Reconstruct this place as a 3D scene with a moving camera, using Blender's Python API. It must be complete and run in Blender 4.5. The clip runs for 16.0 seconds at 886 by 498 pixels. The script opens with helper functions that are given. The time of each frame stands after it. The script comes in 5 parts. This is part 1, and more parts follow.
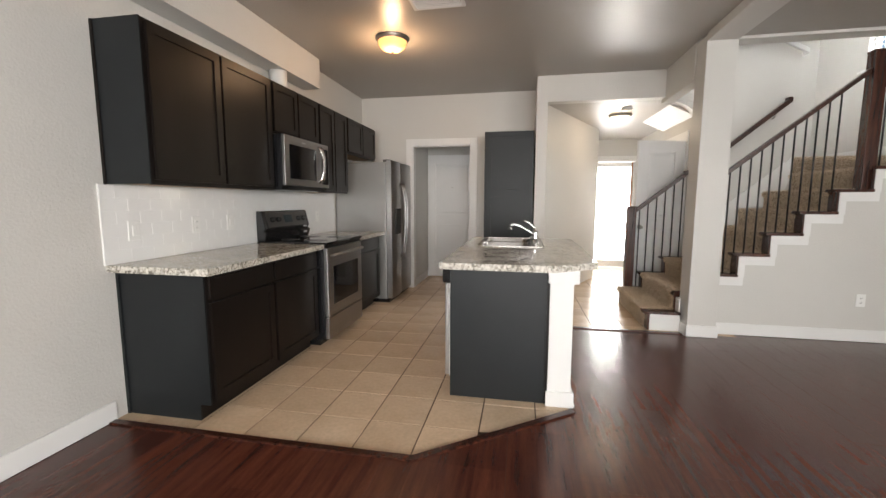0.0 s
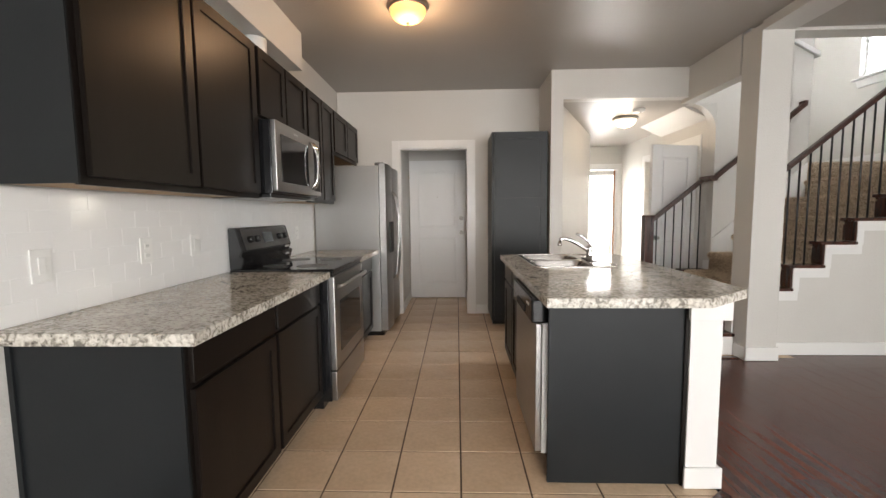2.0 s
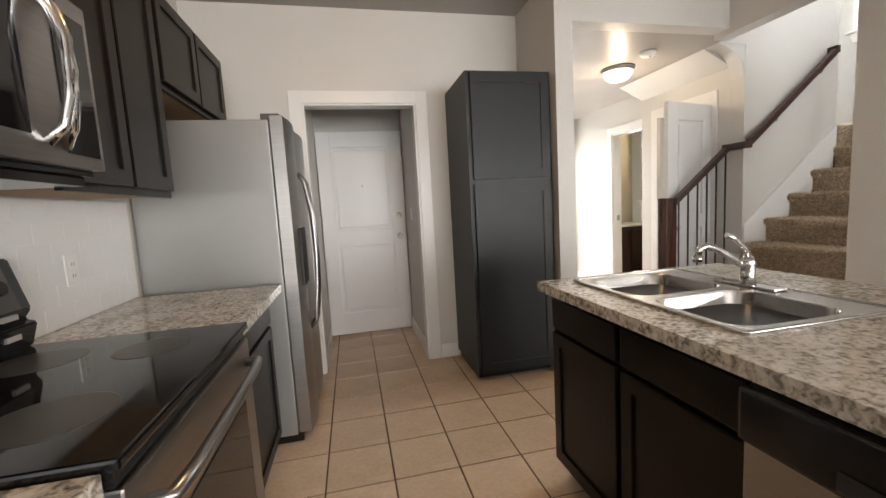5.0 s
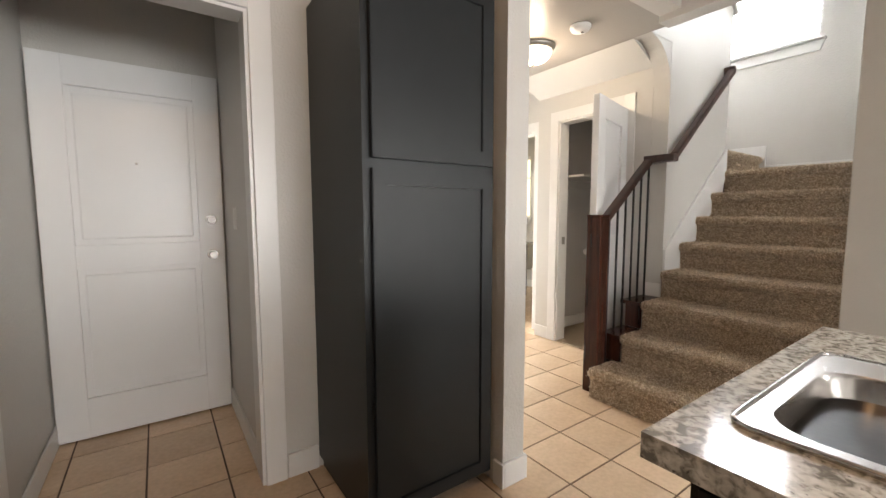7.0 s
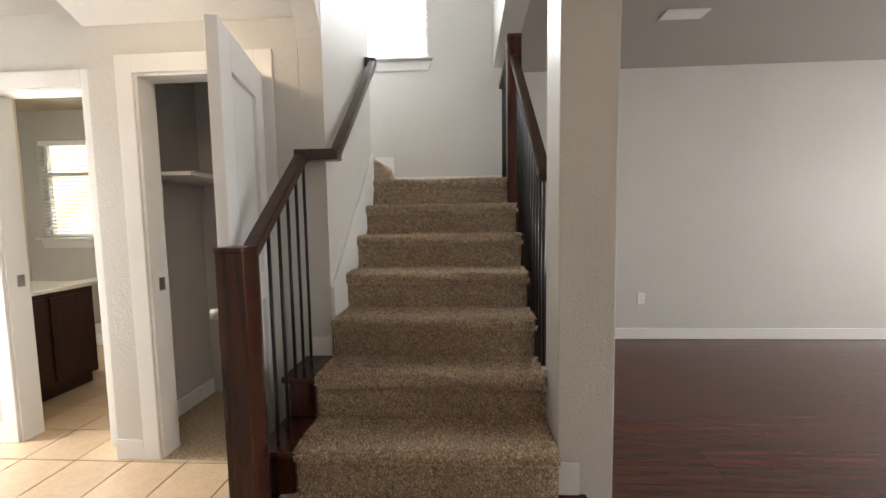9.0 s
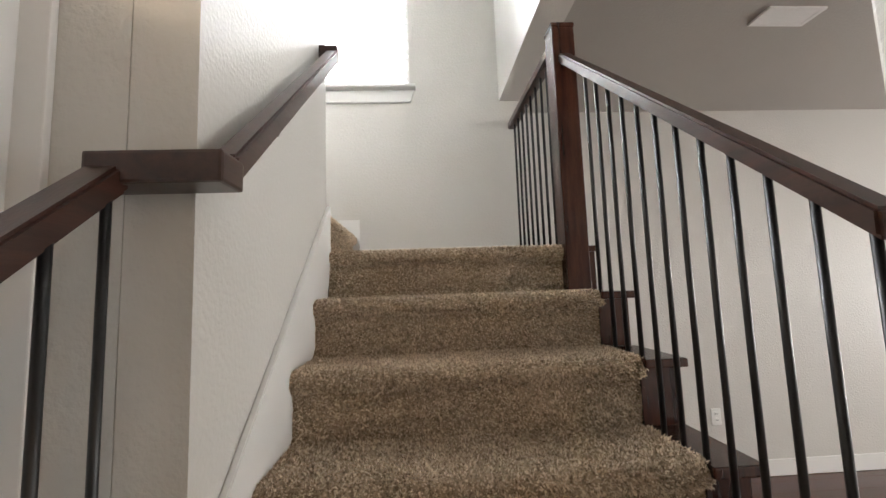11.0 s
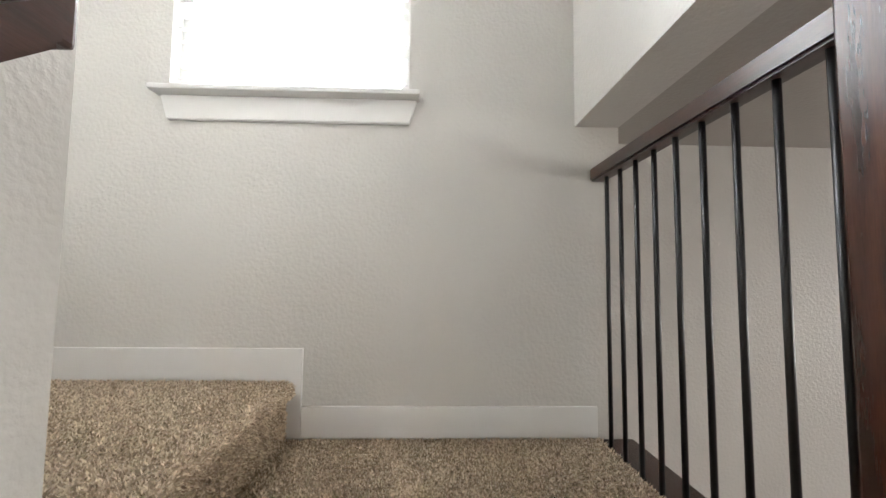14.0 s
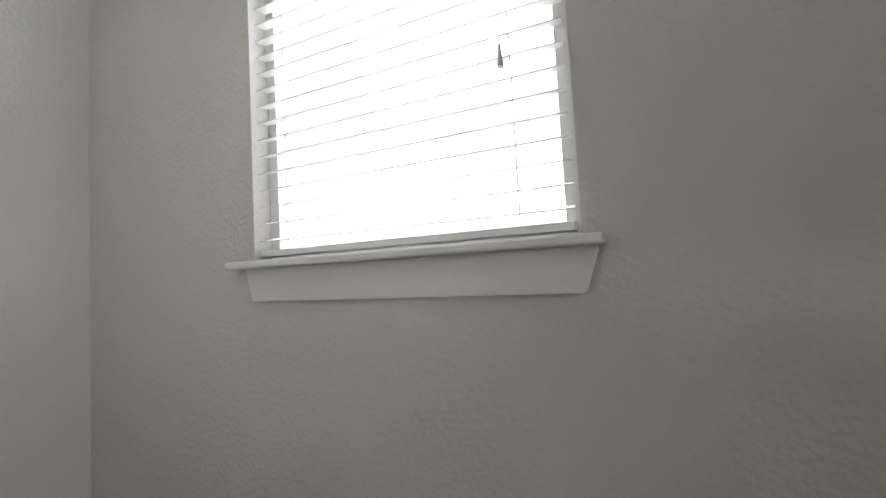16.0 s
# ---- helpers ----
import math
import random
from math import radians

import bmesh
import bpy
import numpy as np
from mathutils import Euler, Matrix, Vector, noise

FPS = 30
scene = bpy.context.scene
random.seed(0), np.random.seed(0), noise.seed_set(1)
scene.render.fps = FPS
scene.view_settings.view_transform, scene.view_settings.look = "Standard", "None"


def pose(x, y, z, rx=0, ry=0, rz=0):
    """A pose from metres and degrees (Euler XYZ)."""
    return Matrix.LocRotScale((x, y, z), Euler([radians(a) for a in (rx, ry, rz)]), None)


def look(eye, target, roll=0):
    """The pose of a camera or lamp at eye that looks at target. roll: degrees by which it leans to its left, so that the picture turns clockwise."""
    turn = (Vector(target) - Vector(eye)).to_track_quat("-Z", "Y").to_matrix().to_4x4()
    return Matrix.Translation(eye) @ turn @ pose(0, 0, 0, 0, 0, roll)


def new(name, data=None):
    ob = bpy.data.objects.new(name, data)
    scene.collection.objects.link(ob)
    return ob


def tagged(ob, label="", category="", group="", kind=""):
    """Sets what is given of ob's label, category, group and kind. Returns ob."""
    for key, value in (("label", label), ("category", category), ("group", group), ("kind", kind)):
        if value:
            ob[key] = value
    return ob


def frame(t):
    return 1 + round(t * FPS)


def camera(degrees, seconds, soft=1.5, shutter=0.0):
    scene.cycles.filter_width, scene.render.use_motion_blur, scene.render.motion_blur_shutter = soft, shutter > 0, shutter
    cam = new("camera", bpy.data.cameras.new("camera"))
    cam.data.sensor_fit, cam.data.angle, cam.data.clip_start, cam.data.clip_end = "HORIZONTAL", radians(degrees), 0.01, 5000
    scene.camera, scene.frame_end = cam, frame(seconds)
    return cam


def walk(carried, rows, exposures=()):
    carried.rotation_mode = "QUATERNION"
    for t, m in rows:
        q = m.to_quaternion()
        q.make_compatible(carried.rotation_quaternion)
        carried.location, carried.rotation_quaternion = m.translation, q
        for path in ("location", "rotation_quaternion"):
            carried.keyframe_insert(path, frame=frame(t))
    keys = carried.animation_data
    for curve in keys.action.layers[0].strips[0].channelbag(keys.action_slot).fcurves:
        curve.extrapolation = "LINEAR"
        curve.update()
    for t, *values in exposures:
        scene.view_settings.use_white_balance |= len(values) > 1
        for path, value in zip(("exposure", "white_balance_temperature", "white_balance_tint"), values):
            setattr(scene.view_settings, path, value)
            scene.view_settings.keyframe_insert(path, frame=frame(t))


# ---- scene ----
cam = camera(95.0, 16.0)

PATH = [
    (0, (1.631, 1.257, 1.264), (1.259, 3.208, 1.034), 0.1),
    (0.5, (1.441, 1.447, 1.25), (1.12, 3.414, 1.084), 1.6),
    (1, (1.21, 1.63, 1.251), (0.858, 3.588, 1.049), 2.1),
    (1.5, (0.945, 1.766, 1.267), (0.815, 3.751, 1.061), -0.4),
    (2, (0.789, 1.956, 1.255), (0.72, 3.947, 1.083), -0.6),
    (2.5, (0.67, 2.182, 1.27), (0.611, 4.173, 1.092), 0.0),
    (3, (0.54, 2.404, 1.272), (0.636, 4.394, 1.1), -0.9),
    (3.5, (0.489, 2.711, 1.251), (0.735, 4.689, 1.078), -0.5),
    (3.7, (0.478, 2.847, 1.255), (0.728, 4.823, 1.079), -0.3),
    (6, (0.339, 4.512, 1.26), (1.045, 6.371, 1.045), -2.2),
    (6.5, (0.474, 4.845, 1.242), (1.344, 6.638, 1.073), 0.6),
    (7, (0.585, 5.117, 1.228), (1.731, 6.746, 1.051), -0.1),
    (7.5, (0.725, 5.367, 1.256), (2.385, 6.465, 1.057), -0.3),
    (8, (1.024, 5.569, 1.284), (2.894, 6.253, 1.106), -0.5),
    (8.5, (1.302, 5.752, 1.284), (3.254, 6.156, 1.126), -0.8),
    (9, (1.618, 5.933, 1.311), (3.608, 6.051, 1.149), -0.9),
    (9.2, (1.759, 5.976, 1.308), (3.753, 6.051, 1.165), -0.5),
    (11.5, (3.196, 6.264, 1.499), (5.173, 6.114, 1.763), -1.9),
    (12, (3.421, 6.258, 1.633), (5.394, 6.029, 1.864), -0.8),
    (12.5, (3.614, 6.214, 1.792), (5.602, 6.131, 1.992), -0.0),
    (13, (3.808, 6.251, 1.899), (5.79, 6.1, 2.115), -1.3),
    (13.5, (3.985, 6.241, 1.984), (5.954, 5.997, 2.237), -1.1),
    (14, (4.162, 6.199, 2.147), (6.156, 6.137, 2.287), 0.6),
    (14.5, (4.315, 6.253, 2.302), (6.307, 6.275, 2.486), -1.3),
    (15, (4.458, 6.211, 2.375), (6.445, 6.36, 2.548), -2.9),
    (15.5, (4.68, 6.13, 2.58), (6.53, 6.82, 2.70), -2.9),
    (16, (4.81, 6.21, 2.76), (6.63, 7.031, 2.87), -3.1),
]
EXPOSURES = [(0.0, -0.15), (3.5, 0.0), (6.0, 0.2), (8.0, 0.3), (9.0, 0.0), (11.5, 0.25), (12.5, 0.2), (13.5, 0.05), (14.5, -0.05), (15.0, -0.3), (15.5, -0.8), (16.0, -1.5)]
walk(cam, [(t, look(e, a, r)) for t, e, a, r in PATH], EXPOSURES)

# ---------- world, sun, large lights ----------
world = bpy.data.worlds.new("sky")
scene.world = world
world.use_nodes = True
wn = world.node_tree.nodes
sky = wn.new("ShaderNodeTexSky")
sky.sky_type = 'NISHITA'
sky.sun_disc = False
sky.sun_elevation = radians(50)
sky.sun_rotation = radians(250)
wn["Background"].inputs["Strength"].default_value = 0.12
world.node_tree.links.new(sky.outputs["Color"], wn["Background"].inputs["Color"])

sun = new("sun", bpy.data.lights.new("sun", 'SUN'))
sun.data.energy = 3.0
sun.data.angle = radians(0.5)
sun.data.color = (1.0, 0.95, 0.88)
sun.matrix_world = look((-20, -6, 24), (0, 0, 0))


def window_light(name, eye, target, w, h, watts, color=(1.0, 0.98, 0.945)):
    ld = bpy.data.lights.new(name, 'AREA')
    ld.shape = 'RECTANGLE'
    ld.size, ld.size_y, ld.energy, ld.color = w, h, watts, color
    ob = new(name, ld)
    ob.matrix_world = look(eye, target)
    return ob


window_light("patio_daylight", (2.4, -2.62, 1.25), (1.8, 3, 0.75), 4.2, 2.0, 290)
window_light("living_daylight", (5.82, -0.6, 1.35), (1.0, 1.2, 0.7), 2.4, 1.5, 150)
window_light("stair_daylight", (6.1, 6.71, 3.95), (4.2, 6.4, 1.8), 1.0, 1.4, 430, (0.95, 0.97, 1.0))
window_light("entry_daylight", (3.33, 9.85, 1.2), (3.0, 5, 0.3), 0.8, 1.9, 75, (1.0, 0.97, 0.92))
window_light("bath_daylight", (5.5, 10.08, 1.65), (4, 9, 1.2), 0.42, 0.85, 9, (1.0, 0.93, 0.75))


def bulb(name, p, watts, color, size=0.05):
    ld = bpy.data.lights.new(name, 'POINT')
    ld.energy, ld.color, ld.shadow_soft_size = watts, color, size
    new(name, ld).location = p


bulb("kitchen_bulb", (0.45, 4.98, 2.52), 17, (1.0, 0.62, 0.34))
bulb("hall_bulb", (2.92, 7.27, 2.24), 9, (1.0, 0.78, 0.55))
bulb("bath_bulb", (4.3, 9.2, 2.0), 9, (1.0, 0.85, 0.62))

# ---------- materials ----------


def mat(name, color, rough=0.5, metal=0.0, var=0.0, scale=3.0, bump=0.0, bscale=80.0, bdist=0.003,
        color2=None, spec=0.5, per_object=0.0, coat=0.0, stretch=None, fine=0.0):
    m = bpy.data.materials.new(name)
    m.use_nodes = True
    nt = m.node_tree
    N, L = nt.nodes, nt.links
    p = N["Principled BSDF"]
    p.inputs["Roughness"].default_value = rough
    p.inputs["Metallic"].default_value = metal
    p.inputs["Specular IOR Level"].default_value = spec
    p.inputs["Coat Weight"].default_value = coat
    p.inputs["Coat Roughness"].default_value = 0.12
    tc = N.new("ShaderNodeTexCoord")
    src = tc.outputs["Object"]
    if stretch:
        mp = N.new("ShaderNodeMapping")
        mp.inputs["Scale"].default_value = stretch
        L.new(src, mp.inputs["Vector"])
        src = mp.outputs["Vector"]
    c2 = color2 or tuple(c * (1 - var) for c in color)
    n1 = N.new("ShaderNodeTexNoise")
    n1.inputs["Scale"].default_value = scale
    n1.inputs["Detail"].default_value = 6
    L.new(src, n1.inputs["Vector"])
    ramp = N.new("ShaderNodeValToRGB")
    ramp.color_ramp.elements[0].position, ramp.color_ramp.elements[1].position = 0.32, 0.68
    ramp.color_ramp.elements[0].color = (*c2, 1)
    ramp.color_ramp.elements[1].color = (*color, 1)
    L.new(n1.outputs["Fac"], ramp.inputs["Fac"])
    out = ramp.outputs["Color"]
    if fine:
        n3 = N.new("ShaderNodeTexNoise")
        n3.inputs["Scale"].default_value = scale * 14
        L.new(src, n3.inputs["Vector"])
        mr = N.new("ShaderNodeMapRange")
        mr.inputs["From Min"].default_value, mr.inputs["From Max"].default_value = 0.3, 0.7
        mr.inputs["To Min"].default_value, mr.inputs["To Max"].default_value = 1 - fine, 1 + fine
        L.new(n3.outputs["Fac"], mr.inputs["Value"])
        mx = N.new("ShaderNodeVectorMath")
        mx.operation = 'SCALE'
        L.new(out, mx.inputs[0])
        L.new(mr.outputs["Result"], mx.inputs["Scale"])
        out = mx.outputs["Vector"]
    if per_object:
        oi = N.new("ShaderNodeObjectInfo")
        mr = N.new("ShaderNodeMapRange")
        mr.inputs["To Min"].default_value, mr.inputs["To Max"].default_value = 1 - per_object, 1 + per_object
        L.new(oi.outputs["Random"], mr.inputs["Value"])
        mx = N.new("ShaderNodeVectorMath")
        mx.operation = 'SCALE'
        L.new(out, mx.inputs[0])
        L.new(mr.outputs["Result"], mx.inputs["Scale"])
        out = mx.outputs["Vector"]
    L.new(out, p.inputs["Base Color"])
    if bump:
        n2 = N.new("ShaderNodeTexNoise")
        n2.inputs["Scale"].default_value = bscale
        n2.inputs["Detail"].default_value = 3
        L.new(src, n2.inputs["Vector"])
        b = N.new("ShaderNodeBump")
        b.inputs["Strength"].default_value = bump
        b.inputs["Distance"].default_value = bdist
        L.new(n2.outputs["Fac"], b.inputs["Height"])
        L.new(b.outputs["Normal"], p.inputs["Normal"])
    return m


def glow(name, color, strength):
    m = bpy.data.materials.new(name)
    m.use_nodes = True
    p = m.node_tree.nodes["Principled BSDF"]
    p.inputs["Base Color"].default_value = (*color, 1)
    p.inputs["Emission Color"].default_value = (*color, 1)
    p.inputs["Emission Strength"].default_value = strength
    return m


def granite(name):
    """Cream ground with taupe clouds, grey-brown grains and small black flecks."""
    m = mat(name, (0.60, 0.56, 0.48), 0.09)
    N, L = m.node_tree.nodes, m.node_tree.links
    p = N["Principled BSDF"]
    tc = N.new("ShaderNodeTexCoord")
    big = N.new("ShaderNodeTexNoise")
    big.inputs["Scale"].default_value, big.inputs["Detail"].default_value = 9.0, 3.0
    grain = N.new("ShaderNodeTexNoise")
    grain.inputs["Scale"].default_value, grain.inputs["Detail"].default_value, grain.inputs["Distortion"].default_value = 60.0, 4.0, 0.6
    fleck = N.new("ShaderNodeTexNoise")
    fleck.inputs["Scale"].default_value, fleck.inputs["Detail"].default_value = 95.0, 2.0
    for n in (big, grain, fleck):
        L.new(tc.outputs["Object"], n.inputs["Vector"])
    mix = N.new("ShaderNodeMath")
    mix.operation = 'MULTIPLY_ADD'
    mix.inputs[1].default_value = 0.35
    L.new(big.outputs["Fac"], mix.inputs[0])
    L.new(grain.outputs["Fac"], mix.inputs[2])
    ramp = N.new("ShaderNodeValToRGB")
    e = ramp.color_ramp.elements
    e[0].position, e[0].color = 0.52, (0.19, 0.175, 0.15, 1)
    e[1].position, e[1].color = 0.83, (0.70, 0.67, 0.61, 1)
    for pos, c in ((0.59, (0.32, 0.295, 0.25, 1)), (0.64, (0.45, 0.42, 0.365, 1)), (0.70, (0.55, 0.52, 0.46, 1))):
        e.new(pos).color = c
    L.new(mix.outputs[0], ramp.inputs["Fac"])
    fr2 = N.new("ShaderNodeMapRange")
    fr2.inputs["From Min"].default_value, fr2.inputs["From Max"].default_value = 0.28, 0.37
    fr2.inputs["To Min"].default_value, fr2.inputs["To Max"].default_value = 0.35, 1.0
    L.new(fleck.outputs["Fac"], fr2.inputs["Value"])
    sc = N.new("ShaderNodeVectorMath")
    sc.operation = 'SCALE'
    L.new(ramp.outputs["Color"], sc.inputs[0])
    L.new(fr2.outputs["Result"], sc.inputs["Scale"])
    L.new(sc.outputs["Vector"], p.inputs["Base Color"])
    return m


def pile_mat(name):
    """Twisted carpet yarn, each tuft its own shade."""
    m = mat(name, (0.5, 0.4, 0.3), 0.9, spec=0.12)
    N, L = m.node_tree.nodes, m.node_tree.links
    geo = N.new("ShaderNodeNewGeometry")
    ramp = N.new("ShaderNodeValToRGB")
    e = ramp.color_ramp.elements
    e[0].position, e[0].color = 0.0, (0.33, 0.255, 0.185, 1)
    e[1].position, e[1].color = 1.0, (0.90, 0.79, 0.63, 1)
    e.new(0.30).color = (0.58, 0.475, 0.36, 1)
    e.new(0.65).color = (0.80, 0.69, 0.55, 1)
    L.new(geo.outputs["Random Per Island"], ramp.inputs["Fac"])
    L.new(ramp.outputs["Color"], N["Principled BSDF"].inputs["Base Color"])
    thin = N.new("ShaderNodeBsdfTranslucent")
    L.new(ramp.outputs["Color"], thin.inputs["Color"])
    both = N.new("ShaderNodeMixShader")
    both.inputs[0].default_value = 0.38
    L.new(N["Principled BSDF"].outputs[0], both.inputs[1])
    L.new(thin.outputs[0], both.inputs[2])
    L.new(both.outputs[0], N["Material Output"].inputs["Surface"])
    return m


PAINT = mat("wall_paint", (0.585, 0.57, 0.54), 0.42, var=0.05, scale=1.3, bump=0.5, bscale=75, bdist=0.005)
# same paint as the walls; the ceilings' dimmer light is put into this colour
CEIL_SHADED = mat("shaded_ceiling_paint", (0.36, 0.335, 0.305), 0.36, var=0.06, scale=1.2, bump=0.4, bscale=70, bdist=0.004)
CLOSET = mat("closet_paint", (0.46, 0.44, 0.42), 0.6, var=0.05, bump=0.2)
BATHP = mat("bath_paint", (0.52, 0.47, 0.36), 0.5, var=0.05, bump=0.2)
TRIM = mat("white_trim", (0.74, 0.735, 0.72), 0.32, var=0.03, scale=4, bump=0.04, bscale=40)
DOORW = mat("white_door_paint", (0.76, 0.76, 0.76), 0.3, var=0.03, scale=3, bump=0.05, bscale=200)
ESP = mat("espresso_cabinet", (0.010, 0.0072, 0.0058), 0.36, var=0.35, scale=6, spec=0.2, stretch=(1, 1, 0.12), bump=0.06, bscale=60)
SLATE = mat("slate_panel", (0.0125, 0.0145, 0.016), 0.40, var=0.15, spec=0.28, scale=5, bump=0.08, bscale=150)
GRAN = granite("speckled_granite")
TILE = mat("beige_tile", (0.74, 0.57, 0.41), 0.24, color2=(0.60, 0.44, 0.295), scale=3.2, per_object=0.06, bump=0.08, bscale=12, fine=0.06)
GROUT = mat("brown_grout", (0.11, 0.068, 0.042), 0.85, var=0.3, scale=20, bump=0.2)
WOOD = mat("cherry_plank", (0.110, 0.032, 0.018), 0.25, color2=(0.052, 0.014, 0.009), scale=5, stretch=(5, 0.35, 1), per_object=0.14, bump=0.07, bscale=14, bdist=0.004, fine=0.14)
UNDER = mat("subfloor_shadow", (0.012, 0.005, 0.004), 0.7, var=0.2)
STAIN = mat("dark_stained_wood", (0.072, 0.022, 0.012), 0.25, color2=(0.022, 0.008, 0.006), scale=6, stretch=(6, 6, 0.5), bump=0.1, bscale=30, fine=0.15)
RAILW = mat("dark_rail_wood", (0.060, 0.024, 0.016), 0.28, color2=(0.024, 0.011, 0.008), scale=6, stretch=(0.6, 6, 6), bump=0.1, bscale=40, fine=0.15)
IRON = mat("black_iron", (0.012, 0.012, 0.013), 0.38, var=0.2, scale=30)
CARPET = mat("tan_carpet", (0.60, 0.485, 0.36), 0.95, color2=(0.20, 0.15, 0.10), scale=105, fine=0.45, bump=0.9, bscale=160, bdist=0.008, spec=0.1)
PILE = pile_mat("carpet_yarn")
STEEL = mat("brushed_steel", (0.38, 0.37, 0.36), 0.30, 1.0, var=0.10, scale=8, stretch=(1, 0.15, 14), bump=0.02)
FRIDGE = mat("grey_fridge_side", (0.30, 0.30, 0.295), 0.38, 0.4, var=0.06, scale=2, bump=0.05, bscale=300)
CHROME = mat("chrome", (0.80, 0.80, 0.80), 0.08, 1.0, var=0.03)
SINKM = mat("satin_sink_steel", (0.62, 0.60, 0.58), 0.24, 1.0, var=0.08, scale=10, stretch=(8, 1, 1))
BLACK = mat("black_enamel", (0.010, 0.010, 0.011), 0.16, var=0.2, scale=6)
BGLASS = mat("black_glass", (0.006, 0.006, 0.007), 0.05, var=0.2, scale=4)
GREYP = mat("grey_control_panel", (0.10, 0.095, 0.09), 0.32, 0.6, var=0.1)
SUBWAY = mat("white_glazed_tile", (0.80, 0.80, 0.79), 0.10, var=0.02, scale=6, bump=0.05, bscale=9)
WGROUT = mat("white_grout", (0.80, 0.80, 0.79), 0.7, var=0.05)
PLATE = mat("white_plastic", (0.78, 0.78, 0.76), 0.3, var=0.02)
DARK = mat("dark_slot", (0.02, 0.02, 0.02), 0.6, var=0.1)
SATIN = mat("satin_nickel", (0.36, 0.345, 0.32), 0.36, 1.0, var=0.05)
VANITY = mat("vanity_wood", (0.045, 0.014, 0.009), 0.3, var=0.4, scale=6, stretch=(6, 6, 0.6))
CERAM = mat("white_ceramic", (0.80, 0.79, 0.76), 0.1, var=0.02)
BLIND = mat("white_blind_slat", (0.85, 0.85, 0.84), 0.45, var=0.02)
UNDERCAB = mat("raw_cabinet_bottom", (0.42, 0.27, 0.14), 0.6, var=0.15, scale=5)
SHADE_K = glow("warm_glass_shade", (1.0, 0.52, 0.17), 1.5)
SHADE_H = glow("lit_white_shade", (1.0, 0.88, 0.70), 2.5)
OUTSIDE = glow("bright_outdoors", (0.95, 0.98, 1.0), 3.2)
OUTSIDE_W = glow("warm_outdoors", (1.0, 0.90, 0.62), 1.8)
BRAND = mat("silver_mark", (0.6, 0.6, 0.6), 0.3, 0.8, var=0.02)
DISPLAY = mat("dark_display", (0.03, 0.045, 0.05), 0.1, var=0.1)
JAMB = mat("varnished_door_edge", (0.35, 0.15, 0.06), 0.35, var=0.3, scale=8)


def glass_mat():
    m = bpy.data.materials.new("window_glass")
    m.use_nodes = True
    p = m.node_tree.nodes["Principled BSDF"]
    p.inputs["Transmission Weight"].default_value = 1.0
    p.inputs["Roughness"].default_value = 0.0
    p.inputs["IOR"].default_value = 1.45
    return m


GLASS = glass_mat()

# ---------- building blocks ----------


def box(bm, x0, x1, y0, y1, z0, z1):
    x0, x1 = min(x0, x1), max(x0, x1)
    y0, y1 = min(y0, y1), max(y0, y1)
    z0, z1 = min(z0, z1), max(z0, z1)
    v = [bm.verts.new(c) for c in ((x0, y0, z0), (x1, y0, z0), (x1, y1, z0), (x0, y1, z0),
                                   (x0, y0, z1), (x1, y0, z1), (x1, y1, z1), (x0, y1, z1))]
    for f in ((0, 3, 2, 1), (4, 5, 6, 7), (0, 1, 5, 4), (1, 2, 6, 5), (2, 3, 7, 6), (3, 0, 4, 7)):
        bm.faces.new([v[i] for i in f])
    return bm


def boxes(*bs, bevel=0.0):
    bm = bmesh.new()
    for b in bs:
        box(bm, *b)
    if bevel:
        bmesh.ops.bevel(bm, geom=list(bm.edges), offset=bevel, segments=2, affect='EDGES', profile=0.6)
    return bm


def prism(pts, axis, a, b, bevel=0.0):
    """A polygon in the plane across axis, pulled from a to b along it."""
    bm = bmesh.new()

    def at(p, d):
        return {'x': (d, p[0], p[1]), 'y': (p[0], d, p[1]), 'z': (p[0], p[1], d)}[axis]
    lo = [bm.verts.new(at(p, a)) for p in pts]
    hi = [bm.verts.new(at(p, b)) for p in pts]
    bm.faces.new(lo)
    bm.faces.new(hi[::-1])
    n = len(pts)
    for i in range(n):
        bm.faces.new((lo[i], hi[i], hi[(i + 1) % n], lo[(i + 1) % n]))
    bmesh.ops.recalc_face_normals(bm, faces=bm.faces)
    if bevel:
        bmesh.ops.bevel(bm, geom=list(bm.edges), offset=bevel, segments=2, affect='EDGES')
    return bm


def rod(p, q, r, seg=12, r2=None):
    bm = bmesh.new()
    p, q = Vector(p), Vector(q)
    d = q - p
    m = Matrix.Translation((p + q) / 2) @ d.to_track_quat('Z', 'Y').to_matrix().to_4x4()
    bmesh.ops.create_cone(bm, cap_ends=True, segments=seg, radius1=r, radius2=r if r2 is None else r2, depth=d.length, matrix=m)
    for f in bm.faces:
        f.smooth = len(f.verts) == 4
    return bm


